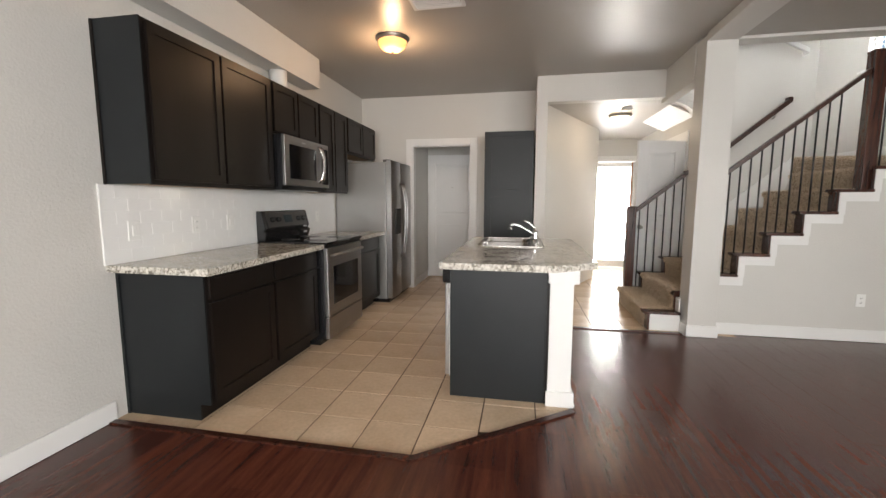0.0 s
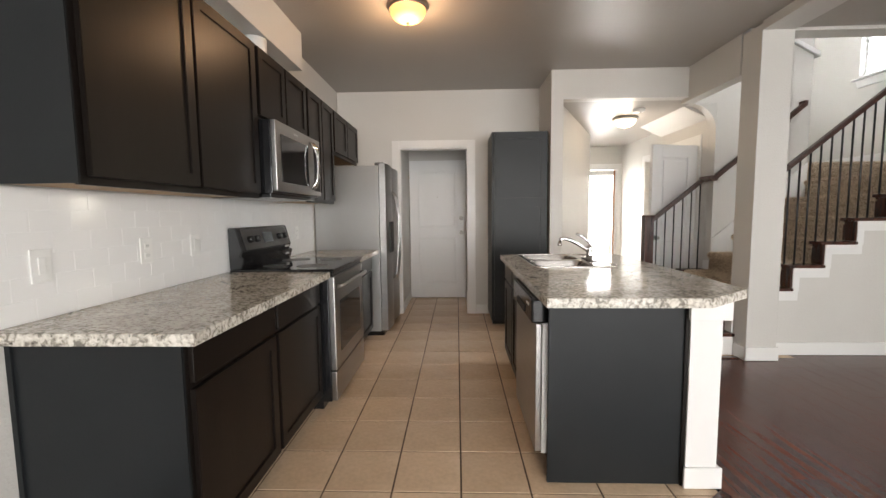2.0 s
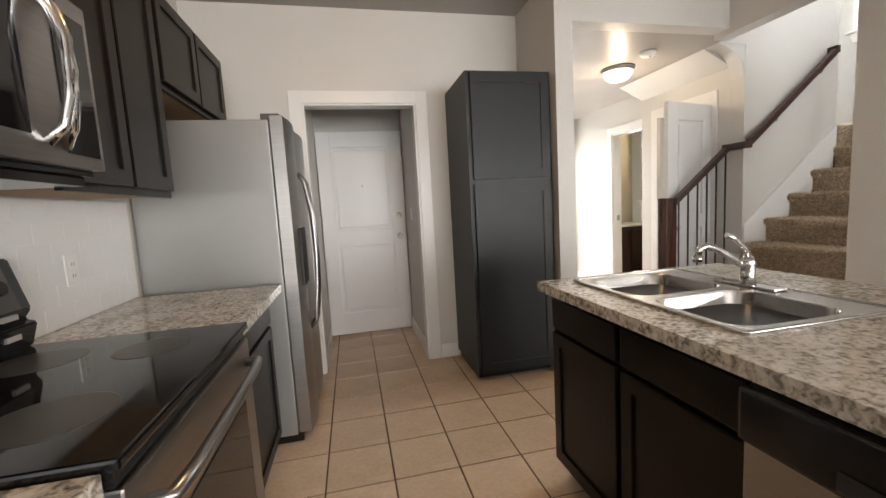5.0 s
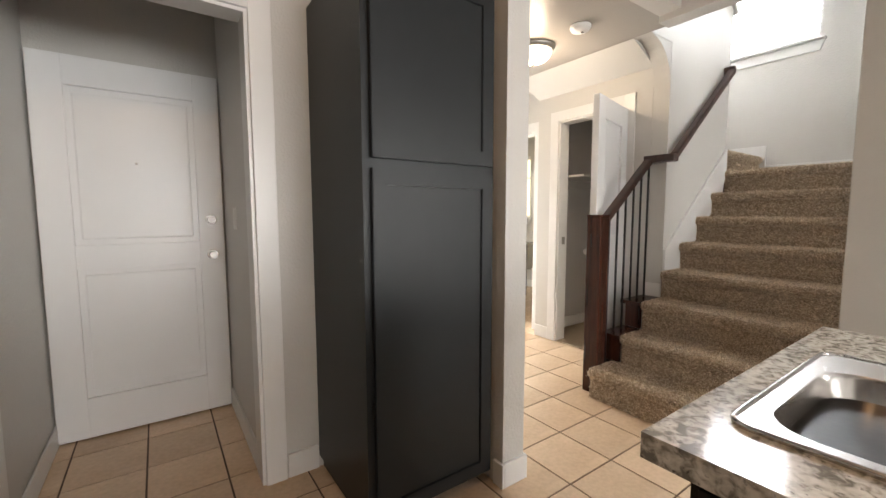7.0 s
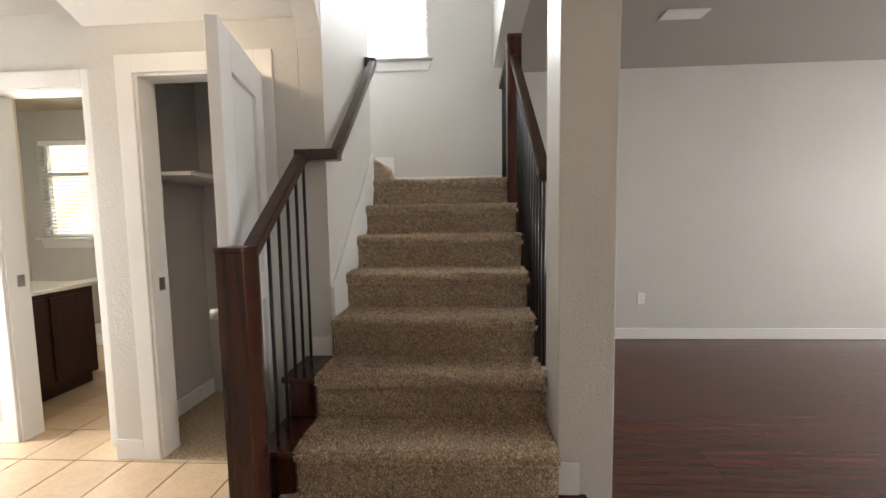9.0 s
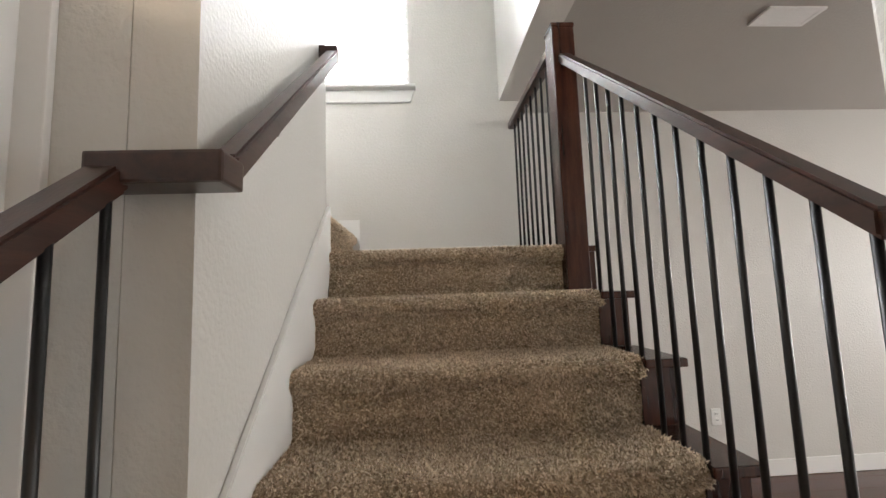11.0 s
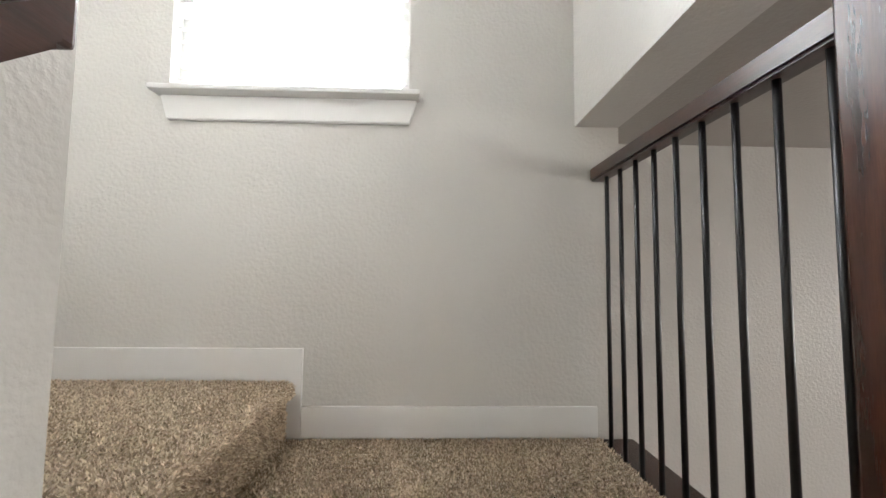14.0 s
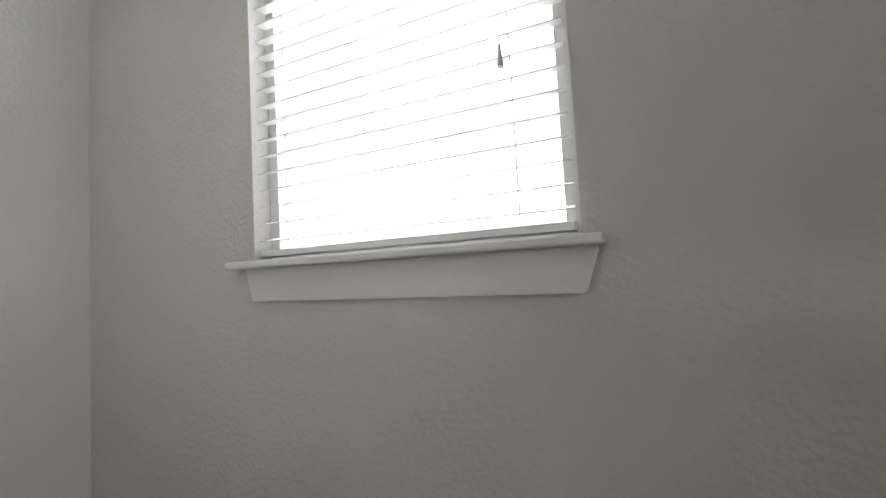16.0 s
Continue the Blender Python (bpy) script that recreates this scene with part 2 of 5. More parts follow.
def beam(p, q, w, h, bevel=0.006):
    """A squared bar from p to q, w wide and h high, upright."""
    p, q = Vector(p), Vector(q)
    d = (q - p).normalized()
    side = d.cross(Vector((0, 0, 1))).normalized() * w / 2
    up = Vector((0, 0, 1)) * h / 2
    bm = bmesh.new()
    a = [bm.verts.new(p + s * side + u * up) for s, u in ((-1, -1), (1, -1), (1, 1), (-1, 1))]
    b = [bm.verts.new(q + s * side + u * up) for s, u in ((-1, -1), (1, -1), (1, 1), (-1, 1))]
    bm.faces.new(a)
    bm.faces.new(b[::-1])
    for i in range(4):
        bm.faces.new((a[i], b[i], b[(i + 1) % 4], a[(i + 1) % 4]))
    bmesh.ops.recalc_face_normals(bm, faces=bm.faces)
    if bevel:
        bmesh.ops.bevel(bm, geom=list(bm.edges), offset=bevel, segments=2, affect='EDGES')
    return bm


def tube(points, r, seg=10):
    """A round tube along a row of points."""
    bm = bmesh.new()
    pts = [Vector(p) for p in points]
    rings = []
    for i, p in enumerate(pts):
        d = (pts[min(i + 1, len(pts) - 1)] - pts[max(i - 1, 0)]).normalized()
        q = d.to_track_quat('Z', 'Y')
        rings.append([bm.verts.new(p + q @ Vector((r * math.cos(k * math.tau / seg), r * math.sin(k * math.tau / seg), 0))) for k in range(seg)])
    for a, b in zip(rings, rings[1:]):
        for k in range(seg):
            bm.faces.new((a[k], a[(k + 1) % seg], b[(k + 1) % seg], b[k])).smooth = True
    bm.faces.new(rings[0][::-1])
    bm.faces.new(rings[-1])
    return bm


def lathe(profile, centre, seg=32):
    """A turned shape: rows of radius and height about a vertical axis."""
    bm = bmesh.new()
    rings = []
    for r, z in profile:
        rings.append([bm.verts.new((centre[0] + r * math.cos(k * math.tau / seg), centre[1] + r * math.sin(k * math.tau / seg), centre[2] + z)) for k in range(seg)])
    for a, b in zip(rings, rings[1:]):
        for k in range(seg):
            bm.faces.new((a[k], a[(k + 1) % seg], b[(k + 1) % seg], b[k])).smooth = True
    bm.faces.new(rings[0][::-1])
    bm.faces.new(rings[-1])
    bmesh.ops.recalc_face_normals(bm, faces=bm.faces)
    return bm


def mesh_of(name, bm, material):
    me = bpy.data.meshes.new(name)
    bm.normal_update()
    bm.to_mesh(me)
    bm.free()
    me.materials.append(material)
    return me


def where(ob):
    p = Vector((0, 0, 0))
    while ob:
        p += ob.location
        ob = ob.parent
    return p


def part(name, bm, material, parent, label=""):
    if parent is not None:
        bmesh.ops.translate(bm, verts=bm.verts, vec=-where(parent))
    ob = new(name, mesh_of(name, bm, material))
    ob.parent = parent
    return tagged(ob, label)


def structure(name, bm, material, label="", category=""):
    return tagged(part(name, bm, material, None), label, category, kind="structure")


def thing(name, base, label, category, group=""):
    ob = new(name)
    ob.empty_display_size = 0.1
    ob.location = base
    return tagged(ob, label, category, group)


def holder(name, base, label, category):
    return tagged(thing(name, base, label, category), kind="structure")

# ---------- walls and ceilings ----------


XL, XR, XQ, YB, YK, CZ = -0.66, 5.63, 5.88, -2.75, 7.0, 2.74
T = 0.12
structure("wall_left", boxes((XL - T, XL, YB - T, YK + T, 0, CZ)), PAINT, "pale greige textured painted kitchen wall", "wall")
structure("wall_kitchen_back", boxes((XL, 0.09, YK, YK + T, 0, CZ), (0.93, 1.79, YK, YK + T, 0, CZ), (0.09, 0.93, YK, YK + T, 2.06, CZ)), PAINT,
          "pale greige wall with a cased door recess", "wall")
structure("wall_recess", boxes((0.0, 0.088, YK + T, 8.0, 0, 2.5), (0.932, 1.02, YK + T, 8.0, 0, 2.5), (0.0, 1.02, 8.0, 8.1, 0, 2.5), (0.088, 0.932, YK + T, 8.0, 2.42, 2.5)), PAINT,
          "greige walls of the shallow door recess", "wall")
structure("wall_pantry_end", boxes((1.79, 1.918, 6.37, YK + T, 0, CZ)), PAINT, "pale wall end beside the tall pantry cabinet", "wall")
structure("wall_hall_left", prism([(1.919, 6.5), (2.86, 8.42), (2.86, 9.56), (2.74, 9.56), (2.74, 8.46), (1.82, 7.122), (1.919, 7.122)], 'z', 0, 2.44), PAINT,
          "warm beige angled hallway wall", "wall")
structure("wall_header", boxes((1.918, 3.2, 6.37, 6.5, 2.44, CZ), (3.2, 3.32, 5.6, 6.5, 2.40, CZ)), PAINT, "dropped header over the hallway opening", "wall")
structure("wall_closet", boxes((3.66, 3.78, 6.762, 6.98, 0, 2.5), (3.66, 3.78, 7.62, 7.87, 0, 2.5), (3.66, 3.78, 6.98, 7.62, 2.06, 2.5)), PAINT,
          "beige hallway wall with the closet doorway", "wall")
structure("wall_bath", boxes((3.80, 3.92, 7.872, 8.03, 0, 2.5), (3.80, 3.92, 8.61, 9.56, 0, 2.5), (3.80, 3.92, 8.03, 8.61, 2.05, 2.5)), PAINT,
          "beige hallway wall with the bathroom doorway", "wall")
structure("wall_entry", boxes((2.74, 2.92, 9.56, 9.68, 0, 2.5), (3.75, 3.92, 9.56, 9.68, 0, 2.5), (2.92, 3.75, 9.56, 9.68, 2.04, 2.5)), PAINT,
          "beige wall around the front door", "wall")
structure("wall_stair_left", boxes((3.66, 4.66, 6.64, 6.76, 0, 5.3), (3.372, 3.66, 6.64, 6.76, 2.44, 5.3)), PAINT, "pale textured wall beside the stairs", "wall")
structure("wall_flight", boxes((4.58, 4.66, 6.762, 8.0, 0, 5.3)), PAINT, "pale wall beside the upper flight", "wall")
structure("wall_right", boxes((XR, XQ + T, 5.50, 5.62, 0, 5.3), (XR, XR + T, 5.62, 6.285, 0, 5.3), (XR, XR + T, 7.16, 8.1, 0, 5.3), (XR, XR + T, 8.1, 9.8, 0, 2.6), (XR, XR + T, 6.285, 7.16, 0, 2.815), (XR, XR + T, 6.285, 7.16, 4.1, 5.3),
                            (XR, XR + T, 10.36, 10.7, 0, 2.6), (XR, XR + T, 9.8, 10.36, 0, 1.15), (XR, XR + T, 9.8, 10.36, 2.15, 2.6)), PAINT,
          "pale grey-green outer wall with the stair window", "wall")
structure("wall_living_right", boxes((XQ, XQ + T, YB - T, -1.85, 0, CZ), (XQ, XQ + T, 0.65, 5.5, 0, CZ), (XQ, XQ + T, -1.85, 0.65, 0, 0.6), (XQ, XQ + T, -1.85, 0.65, 2.1, CZ)), PAINT, "pale grey living room wall", "wall")
structure("wall_stairwell_front", boxes((3.32, XR, 5.5, 5.665, 2.715, 5.3)), PAINT, "pale upper wall of the stairwell", "wall")
structure("wall_stairwell_west", boxes((3.2, 3.32, 5.67, 6.76, CZ, 5.3)), PAINT, "pale upper wall of the stairwell", "wall")
structure("wall_stairwell_end", boxes((3.922, XR, 8.0, 8.1, 0, 5.3)), PAINT, "plain wall at the top of the upper flight", "wall")
structure("ceiling_stairwell", boxes((3.2, XR + T, 5.5, 8.1, 5.3, 5.4)), CEIL_SHADED, "plain painted stairwell ceiling", "ceiling")
structure("ceiling", boxes((XL - T, XQ + T, YB - T, 5.5, CZ, CZ + 0.1), (XL - T, 3.2, 5.5, YK + T, CZ, CZ + 0.1)), CEIL_SHADED, "semi-gloss textured ceiling, wall paint darkened for shade", "ceiling")
structure("ceiling_beam", boxes((3.2, 3.45, YB, 5.36, 2.668, CZ - 0.002)), PAINT, "shallow painted ceiling beam", "beam")
structure("ceiling_hall", boxes((1.82, 3.20, 6.5, 9.68, 2.44, 2.5), (3.2, 3.66, 6.762, 9.68, 2.44, 2.5), (3.66, 3.92, 7.872, 9.68, 2.44, 2.5), (3.2, 3.372, 6.5, 6.762, 2.44, 2.5)), CEIL_SHADED,
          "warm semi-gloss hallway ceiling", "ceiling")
structure("ceiling_chamfer", prism([(3.37, 2.438), (3.658, 2.30), (3.658, 2.438)], 'y', 6.762, 7.87), PAINT, "sloped plaster soffit under the upper flight", "soffit")
structure("wall_bracket", prism([(3.658, 2.438)] + [(3.372 + 0.286 * math.sin(k * math.pi / 20), 2.152 + 0.286 * math.cos(k * math.pi / 20)) for k in range(11)], 'y', 6.642, 6.76), PAINT,
          "curved plaster haunch at the end of the stair wall", "wall")
structure("soffit_left", boxes((XL, -0.47, YB, 5.37, 2.44, CZ - 0.002)), PAINT, "painted duct soffit above the wall cabinets", "soffit")
structure("wall_rear", boxes((XL, 0.2, YB - T, YB, 0, CZ), (4.6, XQ, YB - T, YB, 0, CZ), (0.2, 4.6, YB - T, YB, 2.25, CZ), (0.2, 4.6, YB - T, YB, 0, 0.15)), PAINT,
          "pale wall with wide patio glazing", "wall")
structure("wall_closet_inside", boxes((3.782, 4.578, 7.87, 7.95, 0, 2.3), (4.50, 4.578, 6.762, 7.868, 0, 2.3)), CLOSET, "grey inner closet walls", "wall")
structure("ceiling_closet", boxes((3.782, 4.5, 6.762, 7.868, 2.3, 2.36)), CLOSET, "grey sloped closet ceiling", "ceiling")
structure("wall_bath_inside", boxes((3.922, XR, 10.6, 10.7, 0, 2.5)), BATHP, "warm beige bathroom walls", "wall")
structure("ceiling_bath", boxes((3.922, XR, 8.102, 10.7, 2.45, 2.5)), BATHP, "plain bathroom ceiling", "ceiling")
structure("wall_bath_side", boxes((3.922, 4.72, 9.50, 9.58, 0, 2.44)), BATHP, "warm beige bathroom wall", "wall")
structure("column", boxes((3.2, 3.45, 5.36, 5.58, 0, 2.72), bevel=0.006), PAINT, "square painted column at the foot of the stairs", "column")

# under-stair wall, stepped along the flight
RISE, TREAD, X8 = 0.198, 0.252, 4.626


def nose(n):
    return X8 - TREAD * (8 - n)


prof = [(3.45, 0.0)]
for n in range(2, 9):
    xa = max(nose(n) + 0.035, 3.45)
    prof.append((xa, (n - 1) * RISE - 0.03 if n > 2 else RISE - 0.03))
    prof.append((xa, n * RISE - 0.03))
prof += [(XR, 8 * RISE - 0.03), (XR, 0.0)]
clean = [prof[0]] + [p for a, p in zip(prof, prof[1:]) if (Vector(p) - Vector(a)).length > 1e-4]
structure("wall_under_stairs", prism(clean, 'y', 5.50, 5.60), PAINT, "pale greige wall stepping up below the stairs", "wall")

# ---------- backdrops outside ----------
structure("backdrop_patio", boxes((-0.8, 5.8, YB - 1.6, YB - 1.58, -0.5, 3.4)), OUTSIDE, "bright overexposed daylight outside", "backdrop")
structure("backdrop_stair", boxes((XR + 0.9, XR + 0.92, 5.2, 8.2, 1.8, 5.2)), OUTSIDE, "bright overexposed daylight outside", "backdrop")
structure("backdrop_entry", boxes((1.5, 5.2, 11.6, 11.62, -0.2, 3.4)), OUTSIDE, "bright overexposed daylight outside", "backdrop")
structure("backdrop_living", boxes((XQ + 1.2, XQ + 1.22, -3.4, 2.4, -0.2, 3.2)), OUTSIDE, "bright overexposed daylight outside", "backdrop")
structure("backdrop_bath", boxes((XR + 0.5, XR + 0.52, 9.2, 11.2, 0.5, 2.9)), OUTSIDE_W, "warm bright daylight outside", "backdrop")
structure("ground", boxes((-60, 60, -60, 60, -0.25, -0.16)), mat("porch_concrete", (0.42, 0.41, 0.39), 0.8, var=0.2, scale=2, bump=0.2), "pale concrete ground outside", "ground")
structure("floor_slab", boxes((XL - T, XQ + T, YB - T, 10.7, -0.15, -0.012)), UNDER, "dark floor base under the planks", "floor")
structure("roof", boxes((XL - 0.3, 3.2, YB - 0.3, 10.8, CZ + 0.102, CZ + 0.2), (3.2, XQ + 0.3, YB - 0.3, 5.48, CZ + 0.102, CZ + 0.2), (3.2, XR + 0.14, 8.12, 11.0, 2.6, 2.7)), UNDER, "plain closing roof deck", "roof")


# ---------- baseboards, casings ----------
def baseboard(*bs):
    structure("baseboard", boxes(*bs, bevel=0.004), TRIM, "white painted baseboard", "baseboard")


BH = 0.115
baseboard((XL, XL + 0.014, YB, 3.10, 0.002, BH))
baseboard((0.0 - 0.10, -0.002, YK - 0.014, YK, 0.002, BH))
baseboard((1.025, 1.168, YK - 0.014, YK, 0.002, BH))
baseboard((1.79, 1.932, 6.356, 6.37, 0.002, BH), (1.918, 1.932, 6.372, 6.5, 0.002, BH), (1.776, 1.79, 6.356, 6.42, 0.002, BH))
baseboard((3.186, 3.2, 5.346, 5.578, 0.002, BH), (3.186, 3.464, 5.346, 5.36, 0.002, BH), (3.45, 3.464, 5.362, 5.5, 0.002, BH))
baseboard((3.466, XQ - 0.014, 5.486, 5.5, 0.002, BH))
baseboard((XQ - 0.014, XQ, YB, 5.486, 0.002, BH))
baseboard((3.646, 3.66, 7.712, 7.87, 0.002, BH), (3.786, 3.80, 7.872, 7.94, 0.002, BH), (3.786, 3.80, 8.70, 9.56, 0.002, BH))
baseboard((3.782, 4.5, 7.856, 7.87, 0.002, BH))
baseboard((0.092, 0.932 - 0.83, 7.12, 7.98, 0.002, BH))
baseboard((0.918, 0.932, 7.12, 7.95, 0.002, BH))
baseboard((XR - 0.014, XR, 8.11, 10.59, 0.002, BH))


def casing_y(name, x0, x1, ztop, y, depth, label):
    """Door casing on a wall that faces -y."""
    h = holder(name, ((x0 + x1) / 2, y, 0), label, "door frame")
    w = 0.09
    part("casing", boxes((x0, x0 + w, y - 0.016, y, 0.002, ztop), bevel=0.003), TRIM, h)
    part("casing", boxes((x1 - w, x1, y - 0.016, y, 0.002, ztop), bevel=0.003), TRIM, h)
    part("casing", boxes((x0 + w, x1 - w, y - 0.016, y, ztop - w, ztop), bevel=0.003), TRIM, h)
    part("jamb", boxes((x0 + w, x0 + w + 0.014, y, y + depth, 0.002, ztop - w)), TRIM, h)
    part("jamb", boxes((x1 - w - 0.014, x1 - w, y, y + depth, 0.002, ztop - w)), TRIM, h)
    part("jamb", boxes((x0 + w + 0.014, x1 - w - 0.014, y, y + depth, ztop - w - 0.014, ztop - w)), TRIM, h)
    return h


def casing_x(name, y0, y1, ztop, x, depth, label):
    """Door casing on a wall that faces -x."""
    h = holder(name, (x, (y0 + y1) / 2, 0), label, "door frame")
    w = 0.09
    part("casing", boxes((x - 0.016, x, y0, y0 + w, 0.002, ztop), bevel=0.003), TRIM, h)
    part("casing", boxes((x - 0.016, x, y1 - w, y1, 0.002, ztop), bevel=0.003), TRIM, h)
    part("casing", boxes((x - 0.016, x, y0 + w, y1 - w, ztop - w, ztop), bevel=0.003), TRIM, h)
    part("jamb", boxes((x, x + depth, y0 + w, y0 + w + 0.014, 0.002, ztop - w)), TRIM, h)
    part("jamb", boxes((x, x + depth, y1 - w - 0.014, y1 - w, 0.002, ztop - w)), TRIM, h)
    part("jamb", boxes((x, x + depth, y0 + w + 0.014, y1 - w - 0.014, ztop - w - 0.014, ztop - w)), TRIM, h)
    part("strike_plate", boxes((x + 0.05, x + 0.09, y1 - w - 0.017, y1 - w - 0.0141, 0.93, 1.0)), SATIN, h, "small metal strike plate")
    return h


casing_y("doorway_frame", 0.0, 1.02, 2.15, YK, T, "white flat casing round the kitchen doorway")
casing_x("closet_frame", 6.89, 7.71, 2.15, 3.66, T, "white flat casing round the closet doorway")
casing_x("bathroom_frame", 7.94, 8.70, 2.14, 3.80, T, "white flat casing round the bathroom doorway")
casing_y("entry_frame", 2.83, 3.84, 2.13, 9.56, T, "white flat casing round the front doorway")


# ---------- doors ----------
def panel_door(name, m, w, h, label, knobs, category="door"):
    """A two-panel door; x from 0 to w along the leaf, y is its thickness."""
    d = tagged(new(name), label, category, kind="structure")
    t = 0.045
    rails = [0.0, 0.23, 0.93, 1.06, h - 0.15, h]
    st = 0.13
    bs = [(0, st, 0, t, 0.012, h), (w - st, w, 0, t, 0.012, h)]
    for a, b in ((0.012, rails[1]), (rails[2], rails[3]), (rails[4], rails[5])):
        bs.append((st, w - st, 0, t, a, b))
    part("leaf", boxes(*bs, bevel=0.003), DOORW, d)
    for a, b in ((rails[1], rails[2]), (rails[3], rails[4])):
        bm = boxes((st - 0.001, w - st + 0.001, 0.019, t - 0.019, a - 0.001, b + 0.001))
        part("panel", bm, DOORW, d)
        part("raised_field", boxes((st + 0.028, w - st - 0.028, 0.009, t - 0.009, a + 0.030, b - 0.030), bevel=0.009), DOORW, d)
    for kx, kz, r in knobs:
        for s in (-1, 1):
            y0 = 0.0 if s < 0 else t
            k = part("knob", rod((kx, y0, kz), (kx, y0 + s * 0.012, kz), 0.03, 20), SATIN, d, "satin nickel door hardware")
            part("knob_head", rod((kx, y0 + s * 0.012, kz), (kx, y0 + s * r, kz), 0.024, 20, 0.02), SATIN, k)
    d.matrix_basis = m
    return d


panel_door("door_1", pose(0.10, 7.945, 0.0), 0.82, 2.03, "closed white two-panel door with deadbolt and knob", [(0.755, 1.19, 0.025), (0.755, 0.98, 0.055)])
ph = thing("peephole", (0.51, 7.944, 1.50), "small brass door viewer in the white door", "peephole")
part("lens_ring", rod((0.51, 7.954, 1.50), (0.51, 7.949, 1.50), 0.008, 14), SATIN, ph)
leaf_dir = math.degrees(math.atan2(6.84 - 6.985, 3.05 - 3.645))
panel_door("door_2", pose(3.642, 6.990, 0.0, 0, 0, leaf_dir), 0.61, 2.03, "white two-panel closet door standing open", [(0.55, 0.95, 0.055)])
hg = thing("door_hinge", (3.64, 6.983, 1.0), "small satin door hinges on the closet casing", "hinge")
for z in (0.25, 1.02, 1.8):
    part("leaf_plate", boxes((3.632, 3.643, 6.972, 6.980, z, z + 0.09)), SATIN, hg)
fd = holder("door_3", (3.33, 9.62, 0), "front door with a full bright glass pane", "door")
part("door_frame", boxes((2.936, 3.0, 9.60, 9.64, 0.012, 2.02), (3.67, 3.734, 9.60, 9.64, 0.012, 2.02), (3.0, 3.67, 9.60, 9.64, 0.012, 0.14), (3.0, 3.67, 9.60, 9.64, 1.93, 2.02), bevel=0.003), DOORW, fd)
part("door_edge", boxes((3.672, 3.700, 9.594, 9.5995, 0.012, 2.02)), JAMB, fd, "varnished wooden door edge")
pane = part("pane", boxes((3.0, 3.67, 9.617, 9.623, 0.14, 1.93)), GLASS, fd)
pane.visible_shadow = False


# ---------- windows ----------
def sash_window(name, y0, y1, z0, z1, label, slats):
    x = XR
    w = holder(name, (x + 0.06, (y0 + y1) / 2, z0), label, "window")
    f = 0.035
    part("window_frame", boxes((x + 0.06, x + 0.11, y0, y0 + f, z0, z1), (x + 0.06, x + 0.11, y1 - f, y1, z0, z1),
                               (x + 0.06, x + 0.11, y0 + f, y1 - f, z0, z0 + f), (x + 0.06, x + 0.11, y0 + f, y1 - f, z1 - f, z1),
                               (x + 0.065, x + 0.105, y0 + f, y1 - f, z0 + 0.66 * (z1 - z0) - 0.02, z0 + 0.66 * (z1 - z0) + 0.02), bevel=0.003), TRIM, w)
    p = part("pane", boxes((x + 0.084, x + 0.088, y0 + f, y1 - f, z0 + f, z1 - f)), GLASS, w)
    p.visible_shadow = False
    part("window_stool", boxes((x - 0.07, x + 0.058, y0 - 0.04, y1 + 0.035, z0 - 0.02, z0 - 0.001), bevel=0.005), TRIM, w, "white window stool with a rounded nose")
    part("window_apron", prism([(y0 - 0.03, z0 - 0.021), (y1 + 0.018, z0 - 0.021), (y1 - 0.008, z0 - 0.110), (y0 - 0.002, z0 - 0.110)], 'x', x - 0.02, x - 0.001, bevel=0.003), TRIM, w, "white apron with slanted ends")
    b = thing("window_blind", (x + 0.03, (y0 + y1) / 2, z1 - 0.05), "white horizontal slat blind hanging in the window", "blind")
    part("head_rail", boxes((x + 0.005, x + 0.055, y0 + 0.004, y1 - 0.004, z1 - 0.05, z1 - 0.002), bevel=0.003), BLIND, b)
    part("bottom_rail", boxes((x + 0.008, x + 0.052, y0 + 0.012, y1 - 0.012, z0 + 0.012, z0 + 0.03), bevel=0.003), BLIND, b)
    n = slats
    step = (z1 - z0 - 0.12) / n
    me = None
    for i in range(n):
        zc = z0 + 0.06 + i * step
        if me is None:
            bm = boxes((-0.022, 0.022, -(y1 - y0) / 2 + 0.012, (y1 - y0) / 2 - 0.012, -0.0012, 0.0012))
            bmesh.ops.rotate(bm, verts=bm.verts, cent=(0, 0, 0), matrix=Matrix.Rotation(radians(-14), 3, 'Y'))
            me = mesh_of("slat", bm, BLIND)
        s = new("slat", me)
        s.parent = b
        s.location = Vector((x + 0.03, (y0 + y1) / 2, zc)) - b.location
    for yy in (y0 + 0.12, y1 - 0.12):
        part("cord", rod((x + 0.008, yy, z0 + 0.03), (x + 0.008, yy, z1 - 0.05), 0.0012, 6), BLIND, b)
    c = part("pull_cord", rod((x + 0.003, y0 + 0.14, z0 + 0.42), (x + 0.003, y0 + 0.14, z1 - 0.05), 0.001, 6), BLIND, b)
    part("tassel", rod((x + 0.003, y0 + 0.14, z0 + 0.37), (x + 0.003, y0 + 0.14, z0 + 0.42), 0.008, 8, 0.003), PLATE, c, "small cord tassel")
    return w


